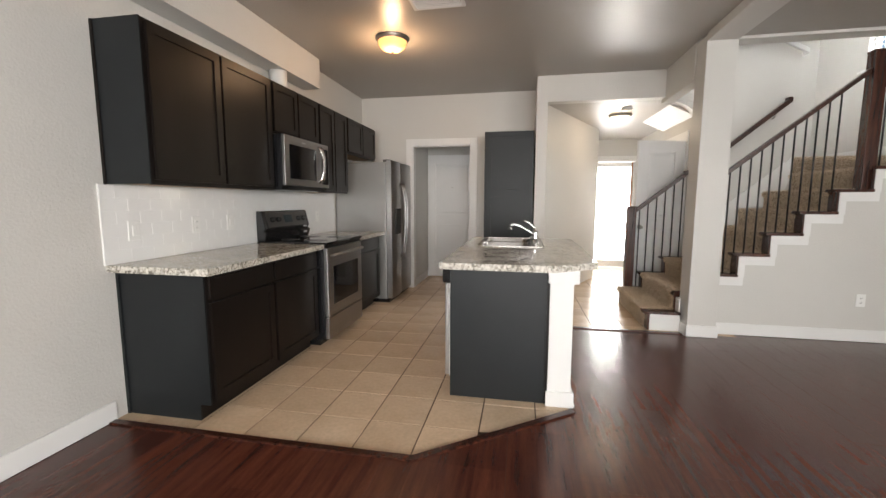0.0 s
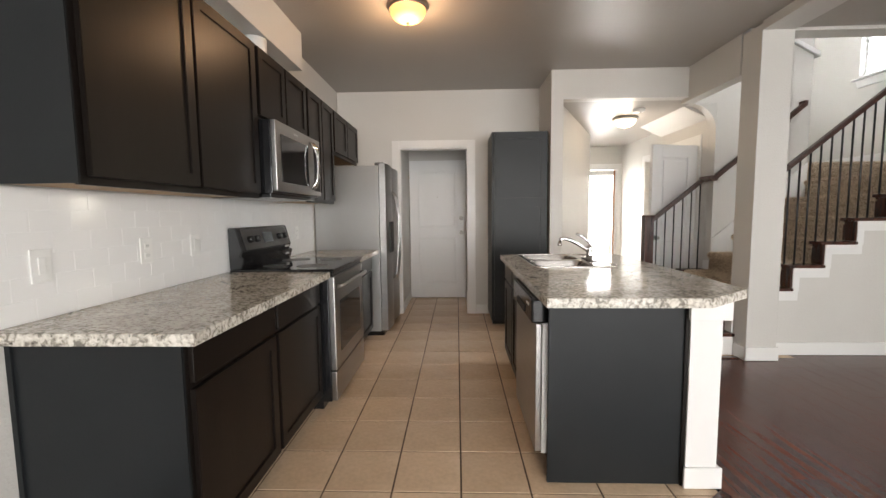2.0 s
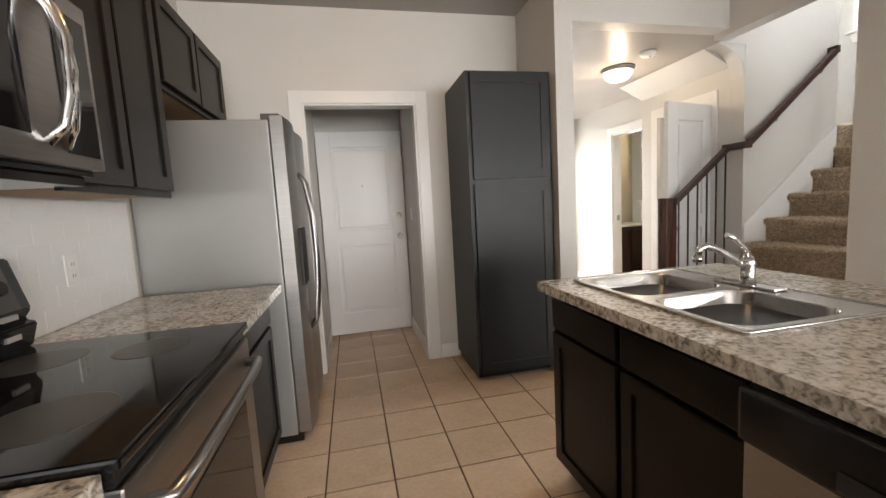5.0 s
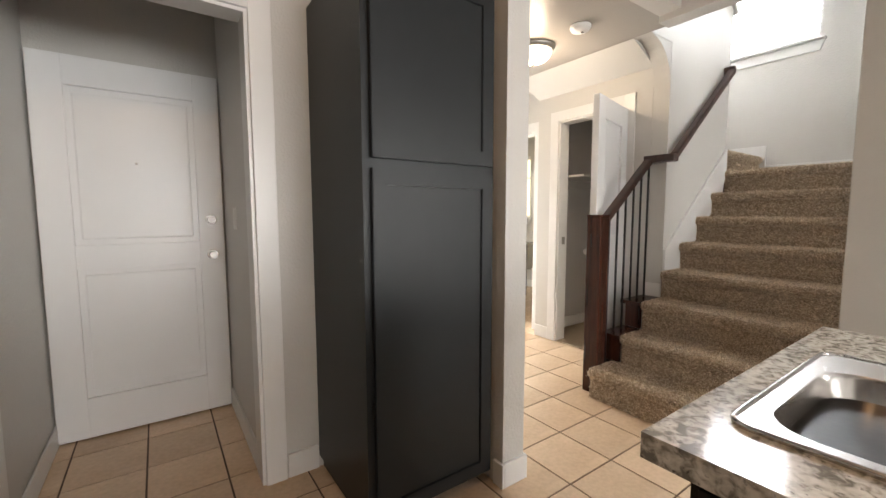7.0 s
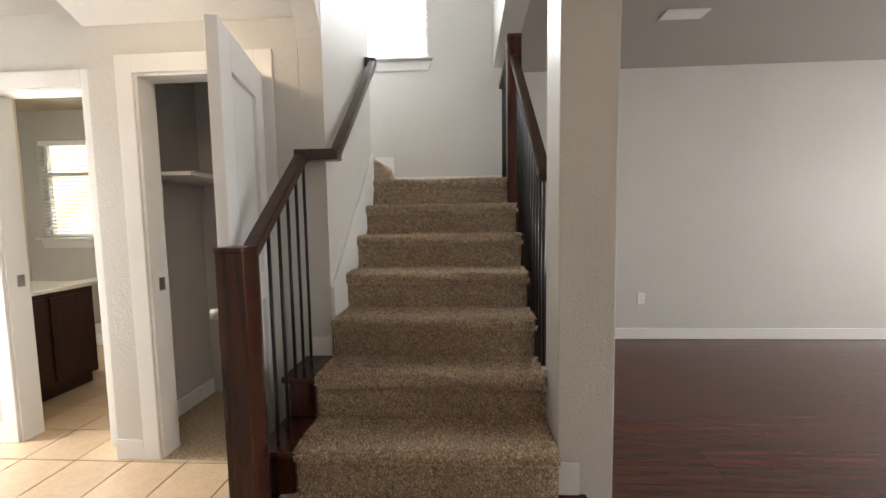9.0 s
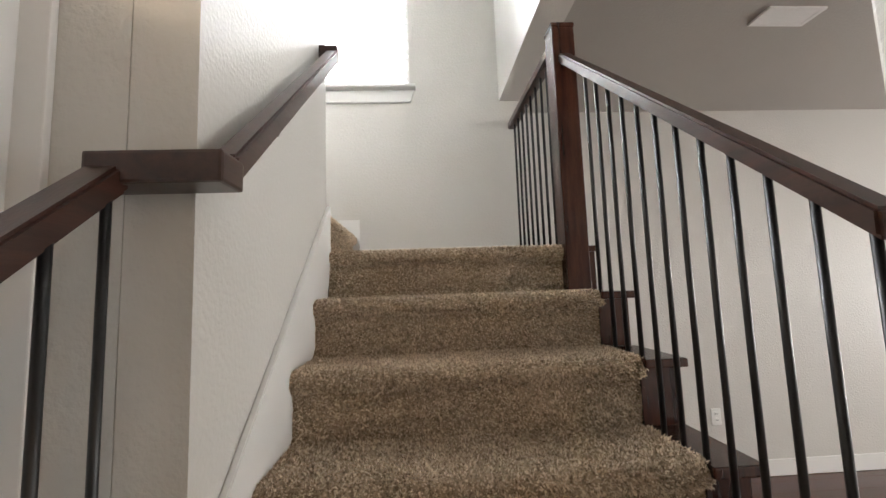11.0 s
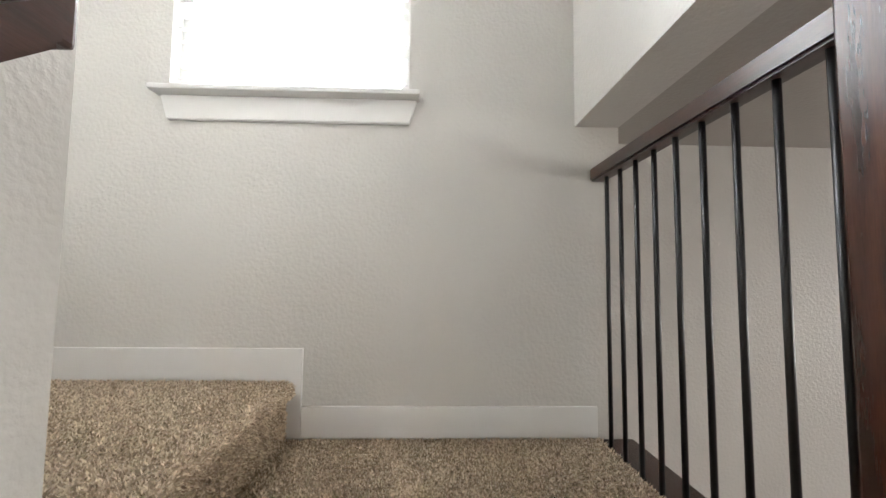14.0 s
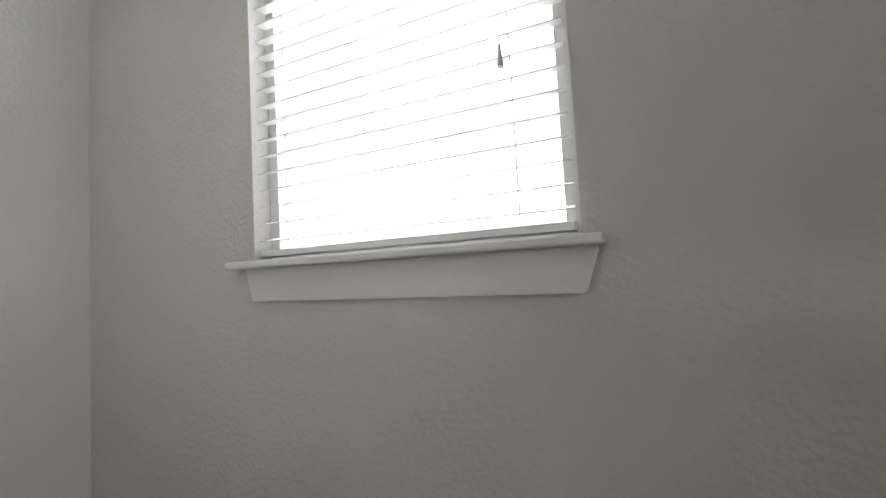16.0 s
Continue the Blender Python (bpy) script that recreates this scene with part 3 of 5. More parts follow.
sash_window("window_1", 6.285, 7.16, 2.815, 4.1, "bright white stair window with stool and apron", 24)
sash_window("window_2", 9.8, 10.36, 1.15, 2.15, "small bathroom window glowing warm behind a blind", 22)
pw = holder("window_3", (2.4, YB - 0.06, 0.15), "wide patio window with white frames", "window")
for a, b in ((0.2, 2.4), (2.4, 4.6)):
    part("window_frame", boxes((a, a + 0.06, YB - 0.09, YB - 0.03, 0.15, 2.25), (b - 0.06, b, YB - 0.09, YB - 0.03, 0.15, 2.25),
                               (a + 0.06, b - 0.06, YB - 0.09, YB - 0.03, 0.15, 0.21), (a + 0.06, b - 0.06, YB - 0.09, YB - 0.03, 2.19, 2.25)), TRIM, pw)
    pp = part("pane", boxes((a + 0.06, b - 0.06, YB - 0.063, YB - 0.057, 0.21, 2.19)), GLASS, pw)
    pp.visible_shadow = False
lw = holder("window_4", (XQ + 0.06, -0.6, 0.6), "wide living room window with white frames", "window")
for a, b in ((-1.85, -0.6), (-0.6, 0.65)):
    part("window_frame", boxes((XQ + 0.03, XQ + 0.09, a, a + 0.06, 0.6, 2.1), (XQ + 0.03, XQ + 0.09, b - 0.06, b, 0.6, 2.1),
                               (XQ + 0.03, XQ + 0.09, a + 0.06, b - 0.06, 0.6, 0.66), (XQ + 0.03, XQ + 0.09, a + 0.06, b - 0.06, 2.04, 2.1)), TRIM, lw)
    pp = part("pane", boxes((XQ + 0.057, XQ + 0.063, a + 0.06, b - 0.06, 0.66, 2.04)), GLASS, lw)
    pp.visible_shadow = False


# ---------- stairs ----------
def carpet_sheet(profile, along, a, b, du, rough_amp, seed):
    """A thick pile sheet: a profile pulled along y (or x), with an uneven tufted surface."""
    pts = []
    for p, q in zip(profile, profile[1:]):
        k = max(1, int((Vector(q) - Vector(p)).length / du))
        for i in range(k):
            pts.append(Vector(p).lerp(Vector(q), i / k))
    pts.append(Vector(profile[-1]))
    n = max(2, int(abs(b - a) / du))
    rng = np.random.RandomState(seed)
    bm = bmesh.new()
    rows = []
    for i, p in enumerate(pts):
        t = (pts[min(i + 1, len(pts) - 1)] - pts[max(i - 1, 0)]).normalized()
        nrm = Vector((-t[1], t[0]))
        row = []
        for j in range(n + 1):
            u = a + (b - a) * j / n
            edge = 0.0 if 0 < j < n else -0.006
            d = rng.uniform(-1, 1) * rough_amp + noise.noise(Vector((p[0] * 30, u * 30, p[1] * 30 + seed))) * rough_amp * 0.9 + edge
            q = p + nrm * d
            uu = u + rng.uniform(-0.3, 0.3) * du * (0 < j < n)
            row.append(bm.verts.new((q[0], uu, q[1]) if along == 'y' else (uu, q[0], q[1])))
        rows.append(row)
    for r, s in zip(rows, rows[1:]):
        for j in range(n):
            bm.faces.new((r[j], r[j + 1], s[j + 1], s[j])).smooth = True
    bmesh.ops.recalc_face_normals(bm, faces=bm.faces)
    return bm


def carpet_pile(parent, profile, along, a, b, density, seed, lean=(0.0, 0.0)):
    """Short leaning yarn ends standing all over a carpet profile."""
    pr = np.array(profile, float)
    seg = np.linalg.norm(np.diff(pr, axis=0), axis=1)
    cum = np.concatenate([[0], np.cumsum(seg)])
    rs = np.random.RandomState(seed)
    k = int(cum[-1] * abs(b - a) * density)
    d = rs.uniform(0, cum[-1], k)
    px, pz = np.interp(d, cum, pr[:, 0]), np.interp(d, cum, pr[:, 1])
    d0, d1 = np.clip(d - 0.008, 0, cum[-1]), np.clip(d + 0.008, 0, cum[-1])
    tx, tz = np.interp(d1, cum, pr[:, 0]) - np.interp(d0, cum, pr[:, 0]), np.interp(d1, cum, pr[:, 1]) - np.interp(d0, cum, pr[:, 1])
    ln = np.hypot(tx, tz) + 1e-9
    tx, tz = tx / ln, tz / ln
    u = rs.uniform(min(a, b) + 0.004, max(a, b) - 0.004, k)
    base = np.stack([px, u, pz], 1)
    nor = np.stack([-tz, np.zeros(k), tx], 1)
    tan = np.stack([tx, np.zeros(k), tz], 1)
    acr = np.tile(np.array([0.0, 1.0, 0.0]), (k, 1))
    # broad drifts in the way the pile leans
    drift = np.sin(px * 9 + u * 5 + seed) + np.sin(u * 13 - pz * 11 + seed * 2)
    up = nor + tan * (rs.normal(lean[0], 0.75, k) + 0.3 * drift)[:, None] + acr * rs.normal(lean[1], 0.75, k)[:, None]
    up /= np.linalg.norm(up, axis=1)[:, None]
    th = rs.uniform(0, math.tau, k)
    wide = tan * np.cos(th)[:, None] + acr * np.sin(th)[:, None]
    h, w = rs.uniform(0.008, 0.014, k)[:, None], rs.uniform(0.0014, 0.0024, k)[:, None]
    base = base - nor * 0.002
    mid = base + up * h * 0.6
    v = np.stack([base - wide * w, base + wide * w, mid + wide * w * 1.2, base + up * h + wide * w * 0.3, mid - wide * w * 1.2], 1).reshape(-1, 3)
    if along == 'x':
        v = v[:, [1, 0, 2]]
    v = v - np.array(where(parent))
    me = bpy.data.meshes.new("carpet_pile")
    me.vertices.add(len(v))
    me.vertices.foreach_set("co", v.astype(np.float32).ravel())
    me.loops.add(5 * k)
    me.loops.foreach_set("vertex_index", np.arange(5 * k, dtype=np.int32))
    me.polygons.add(k)
    me.polygons.foreach_set("loop_start", np.arange(0, 5 * k, 5, dtype=np.int32))
    me.polygons.foreach_set("loop_total", np.full(k, 5, dtype=np.int32))
    me.update(calc_edges=True)
    me.materials.append(PILE)
    ob = new("carpet_pile", me)
    ob.parent = parent
    return tagged(ob, kind="stuff")


def step_profile(x, z0, z1, x_end):
    """Riser, rounded nose and tread, as seen from the side."""
    r = 0.028
    pts = [(x + 0.03, z0), (x + 0.03, z1 - 2 * r - 0.004), (x + 0.018, z1 - 2 * r)]
    for k in range(0, 7):
        a = -math.pi / 2 - k * math.pi / 6
        pts.append((x + r + r * math.cos(a), z1 - r + r * math.sin(a)))
    pts.append((x_end, z1))
    return pts


YS0, YS1 = 5.585, 6.632
stair = holder("staircase", (3.75, 6.1, 0), "tan carpeted stairs with dark stained tread ends", "stairs")
body = [(2.90, 0.002)]
for n in range(1, 9):
    body += [(nose(n) + 0.04, (n - 1) * RISE - 0.012 if n > 1 else 0.002), (nose(n) + 0.04, n * RISE - 0.012)]
body += [(XR - 0.002, 8 * RISE - 0.012), (XR - 0.002, 0.002)]
cl = [body[0]] + [p for q, p in zip(body, body[1:]) if (Vector(p) - Vector(q)).length > 1e-4]
part("stair_carriage", prism(cl[1:], 'y', 5.602, 6.638), STAIN, stair)
for n in range(1, 9):
    du = 0.016 if n < 4 else 0.010
    xe = nose(n + 1) + 0.05 if n < 8 else XR - 0.012
    yl = YS1 if n > 3 else YS1 + 0.0
    part("carpet_step" if n < 8 else "carpet_landing", carpet_sheet(step_profile(nose(n), (n - 1) * RISE - (0.012 if n > 1 else 0), n * RISE, xe), 'y', YS0, yl if n > 1 else 6.70, du, 0.0042, n), CARPET, stair)
    carpet_pile(stair, step_profile(nose(n), (n - 1) * RISE, n * RISE, xe - (0.0 if n == 8 else 0.03)), 'y', YS0, yl if n > 1 else 6.70, 30000 if n < 3 else 52000, 40 + n, (-0.25, 0.0))

LZ = 8 * RISE
carpet_pile(stair, step_profile(6.66, LZ, LZ + RISE, 7.98), 'x', 4.672, XR - 0.016, 45000, 61)
carpet_pile(stair, [(6.60, LZ), (6.68, LZ)], 'x', 4.672, XR - 0.016, 50000, 62)
# wide turning step beyond the landing
part("carpet_step", carpet_sheet(step_profile(6.66, LZ - 0.01, LZ + RISE, 7.99), 'x', 4.672, XR - 0.016, 0.011, 0.0042, 21), CARPET, stair)
part("flight_carriage", boxes((4.662, XR - 0.002, 6.705, 7.998, 0.2, LZ + RISE - 0.014)), STAIN, stair)
part("carpet_landing", carpet_sheet([(6.60, LZ - 0.004), (6.74, LZ - 0.001)], 'x', 4.662, XR - 0.016, 0.011, 0.0042, 30), CARPET, stair)

# dark caps, risers and the white stepped trim on the open side
for n in range(1, 9):
    xa, xb = nose(n) - 0.012, (nose(n + 1) + 0.034 if n < 8 else XR - 0.002)
    z = n * RISE
    if n == 1:
        part("tread_cap", boxes((xa, 3.184, 5.47, 5.60, z - 0.028, z - 0.002), bevel=0.005), STAIN, stair)
        part("riser_end", boxes((nose(n) + 0.03, nose(n) + 0.05, 5.50, 5.60, 0.002, z - 0.028)), STAIN, stair)
        part("stepped_trim", boxes((nose(n) + 0.052, 3.184, 5.495, 5.60, 0.002, z - 0.03)), TRIM, stair)
    else:
        xs = max(xa, 3.466) if n < 4 else (xa if n < 8 else 4.66)
        if xb > 3.47:
            part("tread_cap", boxes((xs, xb, 5.47, 5.60, z - 0.028, z - 0.002), bevel=0.005), STAIN, stair)
            if nose(n) + 0.02 > 3.45:
                part("riser_end", boxes((nose(n) + 0.02, nose(n) + 0.036, 5.492, 5.60, z - RISE, z - 0.03)), STAIN, stair)
            x0 = max(nose(n) + 0.0365, 3.466)
            part("stepped_trim", boxes((x0, xb + (0.05 if n < 8 else 0), 5.486, 5.4995, z - 0.11, z - 0.03)), TRIM, stair)
            if nose(n) + 0.0365 > 3.45:
                part("stepped_trim", boxes((x0, x0 + 0.055, 5.486, 5.4995, z - RISE - 0.03, z - 0.111)), TRIM, stair)
    if n <= 3:
        xe = min(xb, 3.655)
        xo = max(xa, 3.047)
        part("tread_cap", boxes((xo, xe, 6.634, 6.78, z - 0.028, z - 0.002), bevel=0.005), STAIN, stair)
        if n > 1:
            part("riser_end", boxes((nose(n) + 0.02, nose(n) + 0.036, 6.64, 6.755, z - RISE + 0.002, z - 0.03)), STAIN, stair)
        part("side_panel", boxes((max(nose(n) + 0.037, 3.047), xe, 6.74, 6.755, 0.002, z - 0.03)), TRIM, stair)

# white skirt board up the left wall
sk = [(3.662, 3 * RISE + 0.002), (3.662, 0.95), (4.66, 1.785), (4.66, LZ), (4.60, 7 * RISE)]
structure("skirt_board", prism(sk, 'y', 6.622, 6.6395, bevel=0.003), TRIM, "white skirt board sloping up beside the steps", "trim")
structure("skirt_base", boxes((3.646, 3.6595, 6.642, 6.755, 3 * RISE, 3 * RISE + 0.10), bevel=0.003), TRIM, "short white baseboard at the wall end", "baseboard")
structure("column_base", boxes((3.184, 3.452, 5.578, 5.592, 1 * RISE, 1 * RISE + 0.13), (3.170, 3.184, 5.50, 5.592, RISE, RISE + 0.13), (3.40, 3.452, 5.578, 5.60, 0.40, 0.62), bevel=0.003), TRIM, "white base trim around the column on the step", "baseboard")
structure("landing_base", boxes((XR - 0.014, XR, 5.60, 6.6395, LZ + 0.004, LZ + 0.112), (XR - 0.014, XR, 6.64, 7.998, LZ + 0.004, LZ + RISE + 0.112), bevel=0.003), TRIM, "white stepped baseboard on the landing", "baseboard")
structure("wall_cap", beam((4.36, 6.70, 3.12), (4.72, 6.70, 2.93), 0.16, 0.06), TRIM, "white sloped cap on the wall end", "trim")


# railings
def newel(name, x, y, z0, z1, label):
    n = thing(name, (x, y, z0), label, "newel post")
    w = 0.05
    part("post", boxes((x - w, x + w, y - w, y + w, z0, z1 - 0.02), bevel=0.004), STAIN, n)
    part("cap", boxes((x - w - 0.003, x + w + 0.003, y - w - 0.003, y + w + 0.003, z1 - 0.0199, z1), bevel=0.006), STAIN, n)
    return n


newel("newel_post", 3.0, 6.745, 0.002, 1.215, "square dark-stained newel post at the stair foot")
newel("newel_post", 4.645, 5.585, 1.36, 2.578, "tall square dark-stained newel post at the landing")

BAL = {}


def baluster(parent, x, y, z0, z1):
    h = round(z1 - z0, 3)
    if h not in BAL:
        BAL[h] = mesh_of("baluster", rod((0, 0, 0), (0, 0, h), 0.0075, 10), IRON)
    b = new("baluster", BAL[h])
    b.parent = parent
    b.location = Vector((x, y, z0)) - parent.location
    return b


RY = 5.585
rr = thing("stair_railing", (3.48, RY, 2 * RISE), "dark wooden handrail on slim black iron balusters", "railing")


def zr(x):
    return 1.515 + 0.815 * (x - 3.5)


part("handrail", beam((3.452, RY, zr(3.452)), (4.598, RY, zr(4.598)), 0.055, 0.048), RAILW, rr)
for i in range(12):
    x = 4.405 - i * TREAD / 3
    n = int((x + 0.012 - nose(1)) / TREAD) + 1
    baluster(rr, x, RY, n * RISE - 0.003, zr(x) - 0.02)
lr = thing("landing_railing", (5.1, RY, LZ), "level dark handrail with black iron balusters on the landing", "railing")
part("handrail", beam((4.676, RY, 2.53), (XR - 0.003, RY, 2.53), 0.055, 0.05), RAILW, lr)
for i in range(9):
    baluster(lr, 4.745 + i * 0.1, RY, LZ - 0.003, 2.51)
hr = thing("foot_railing", (3.3, 6.745, RISE), "dark wooden handrail with iron balusters and a level turn", "railing")
part("handrail", beam((3.04, 6.74, 1.155), (3.60, 6.74, 1.612), 0.06, 0.055), RAILW, hr)
part("rail_turn", boxes((3.575, 3.657, 6.555, 6.77, 1.592, 1.646), bevel=0.006), RAILW, hr)
part("wall_rail", beam((3.64, 6.585, 1.625), (4.56, 6.585, 2.401), 0.05, 0.062), RAILW, hr)
part("rail_return", boxes((4.53, 4.572, 6.562, 6.639, 2.372, 2.432), bevel=0.005), RAILW, hr)
for x in (3.95, 4.42):
    z = 1.625 + (x - 3.64) * 0.844
    part("bracket", tube([(x, 6.64, z - 0.07), (x, 6.60, z - 0.07), (x, 6.585, z - 0.03)], 0.007, 8), SATIN, hr, "small metal rail bracket")
for i in range(6):
    x = 3.09 + i * 0.095
    n = max(1, min(3, int((x - nose(1)) / TREAD) + 1))
    baluster(hr, x, 6.72, n * RISE - 0.003, 1.155 + (x - 3.04) * 0.816 - 0.02)


# ---------- kitchen ----------
def ring_frame(axis, d0, d1, a0, a1, z0, z1, st):
    """A rectangular frame in one piece, st wide all round."""
    bm = bmesh.new()
    loops = []
    for d in (d0, d1):
        for k in (0.0, st):
            pts = ((a0 + k, z0 + k), (a1 - k, z0 + k), (a1 - k, z1 - k), (a0 + k, z1 - k))
            loops.append([bm.verts.new((d, a, z) if axis == 'x' else (a, d, z)) for a, z in pts])
    o0, i0, o1, i1 = loops
    for k in range(4):
        m = (k + 1) % 4
        for q in ((o0[k], o0[m], i0[m], i0[k]), (o1[k], i1[k], i1[m], o1[m]), (o0[k], o1[k], o1[m], o0[m]), (i0[k], i0[m], i1[m], i1[k])):
            bm.faces.new(q)
    bmesh.ops.recalc_face_normals(bm, faces=bm.faces)
    bmesh.ops.bevel(bm, geom=[e for e in bm.edges if e.calc_face_angle(0) > 0.5], offset=0.0025, segments=2, affect='EDGES')
    return bm


def shaker_door(parent, x, y0, y1, z0, z1, face=1, name="door"):
    """A framed cabinet front whose face looks to +x (face=1) or -x."""
    t = 0.02 * face
    st = min(0.055, (y1 - y0) * 0.22)
    d = part(name, ring_frame('x', x, x + t, y0, y1, z0, z1, st), ESP, parent)
    part("door_panel", boxes((x + 0.001 * face, x + 0.011 * face, y0 + st - 0.002, y1 - st + 0.002, z0 + st - 0.002, z1 - st + 0.002)), ESP, d)
    return d


def slab(parent, x, y0, y1, z0, z1, face=1):
    return part("drawer_front", boxes((x, x + 0.02 * face, y0, y1, z0, z1), bevel=0.004), ESP, parent)


def wall_cabinet(y0, y1, z0, z1, doors, label, end=None):
    c = thing("wall_cabinet", ((XL - 0.33) / 2, (y0 + y1) / 2, z0), label, "cabinet", "wall cabinets")
    part("body", boxes((XL + 0.002, -0.352, y0, y1, z0 + 0.012, z1)), ESP, c)
    part("underside", boxes((XL + 0.012, -0.362, y0 + 0.01, y1 - 0.01, z0 + 0.004, z0 + 0.0115)), UNDERCAB, c, "raw wooden cabinet bottom")
    part("bottom_rail", boxes((-0.372, -0.351, y0, y1, z0 - 0.004, z0 + 0.03)), ESP, c)
    w = (y1 - y0 - 0.02) / doors
    for i in range(doors):
        shaker_door(c, -0.35, y0 + 0.01 + i * w + 0.008, y0 + 0.01 + (i + 1) * w - 0.008, z0 + 0.022, z1 - 0.015)
    if end:
        part("end_panel", boxes((XL + 0.002, -0.352, y0 - 0.008, y0 - 0.0005, z0, z1 + 0.003)), SLATE, c, "dark slate end panel")
        part("end_trim", boxes((XL + 0.002, XL + 0.02, y0 - 0.014, y0 - 0.0085, z0 - 0.003, z1 + 0.003)), ESP, c)
    return c


wall_cabinet(3.165, 4.285, 1.36, 2.23, 2, "dark espresso double wall cabinet with framed doors", True)
wall_cabinet(4.287, 5.055, 1.81, 2.23, 2, "short dark wall cabinet above the microwave")
wall_cabinet(5.057, 5.72, 1.36, 2.23, 2, "tall dark wall cabinet beside the fridge")
wall_cabinet(5.722, 6.64, 1.82, 2.23, 2, "short dark wall cabinet above the fridge")

du = thing("vent_duct", (-0.5, 5.0, 2.30), "white round vent duct between cabinet and soffit", "duct")
part("duct_pipe", rod((-0.56, 4.75, 2.232), (-0.56, 4.75, 2.438), 0.075, 24), TRIM, du)
part("duct_collar", rod((-0.56, 4.75, 2.2325), (-0.56, 4.75, 2.25), 0.092, 24), PLATE, du)


def base_cabinet(y0, y1, units, label, end=None):
    c = thing("base_cabinet", (-0.36, (y0 + y1) / 2, 0), label, "cabinet", "base cabinets")
    part("body", boxes((XL + 0.002, -0.085, y0, y1, 0.10, 0.862)), ESP, c)
    part("toe_kick", boxes((XL + 0.002, -0.16, y0 + 0.002, y1, 0.003, 0.0995)), ESP, c)
    w = (y1 - y0) / units
    for i in range(units):
        a, b = y0 + i * w + 0.014, y0 + (i + 1) * w - 0.014
        slab(c, -0.0845, a, b, 0.715, 0.84)
        shaker_door(c, -0.0845, a, b, 0.115, 0.695)
    if end:
        part("end_panel", prism([(XL + 0.002, 0.003), (-0.158, 0.003), (-0.158, 0.1), (-0.086, 0.1), (-0.086, 0.862), (XL + 0.002, 0.862)], 'y', y0 - 0.012, y0 - 0.0005), SLATE, c, "dark slate end panel")
        part("scribe_trim", boxes((XL + 0.002, XL + 0.02, y0 - 0.02, y0 - 0.0125, 0.003, 0.862)), SLATE, c)
    return c


base_cabinet(3.19, 4.43, 2, "dark espresso base cabinet with drawers and doors", True)
base_cabinet(5.215, 5.985, 1, "dark espresso base cabinet beside the fridge")


def countertop(name, bm, label):
    bmesh.ops.remove_doubles(bm, verts=bm.verts, dist=1e-5)
    return tagged(part(name, bm, GRAN, None), label, "countertop")


countertop("countertop", boxes((XL + 0.001, 0.0, 3.12, 4.435, 0.864, 0.904), bevel=0.005), "speckled grey granite countertop on the base cabinets")
countertop("countertop", boxes((XL + 0.001, 0.0, 5.21, 5.99, 0.864, 0.904), bevel=0.005), "short speckled granite countertop beside the fridge")

# backsplash
bsp = holder("backsplash", (XL, 4.55, 0.905), "white glazed subway tile backsplash", "backsplash")
part("grout_bed", boxes((XL + 0.0005, XL + 0.0080, 3.125, 6.0, 0.905, 1.358)), WGROUT, bsp)
part("edge_trim", boxes((XL + 0.0005, XL + 0.012, 3.112, 3.1245, 0.905, 1.358)), SUBWAY, bsp)
tile_me = {}
for r in range(6):
    y = 3.126 - (0.0755 if r % 2 else 0)
    while y < 6.0:
        a, b = max(y, 3.126), min(y + 0.15, 6.0)
        if b - a > 0.012:
            key = round(b - a, 3)
            if key not in tile_me:
                tile_me[key] = mesh_of("tile", boxes((0, 0.005, 0.0006, key - 0.0006, 0.0006, 0.0744), bevel=0.0008), SUBWAY)
            tl = new("tile", tile_me[key])
            tl.parent = bsp
            tl.location = Vector((XL + 0.004, a, 0.906 + r * 0.0752)) - bsp.location
        y += 0.151


def plate(pos, axis, kind, label):
    """A wall plate; axis tells which way it faces."""
    o = thing("outlet" if kind == "outlet" else "light_switch", pos, label, "outlet" if kind == "outlet" else "light switch")
    x, y, z = pos
    if axis == 'x+':
        f = lambda d0, d1, a0, a1, z0, z1: (x + d0, x + d1, y + a0, y + a1, z + z0, z + z1)
    elif axis == 'x-':
        f = lambda d0, d1, a0, a1, z0, z1: (x - d1, x - d0, y + a0, y + a1, z + z0, z + z1)
    else:
        f = lambda d0, d1, a0, a1, z0, z1: (x + a0, x + a1, y - d1, y - d0, z + z0, z + z1)
    part("plate", boxes(f(0.0, 0.006, -0.036, 0.036, -0.058, 0.058), bevel=0.002), PLATE, o)
    if kind == "outlet":
        for zc in (-0.022, 0.022):
            s = part("socket", boxes(f(0.006, 0.0085, -0.016, 0.016, zc - 0.014, zc + 0.014), bevel=0.001), PLATE, o)
            part("slot", boxes(f(0.0085, 0.0088, -0.008, -0.005, zc - 0.006, zc + 0.006), f(0.0085, 0.0088, 0.005, 0.008, zc - 0.006, zc + 0.006)), DARK, s)
    else:
        part("rocker", boxes(f(0.006, 0.010, -0.013, 0.013, -0.03, 0.03), bevel=0.002), PLATE, o)
    return o


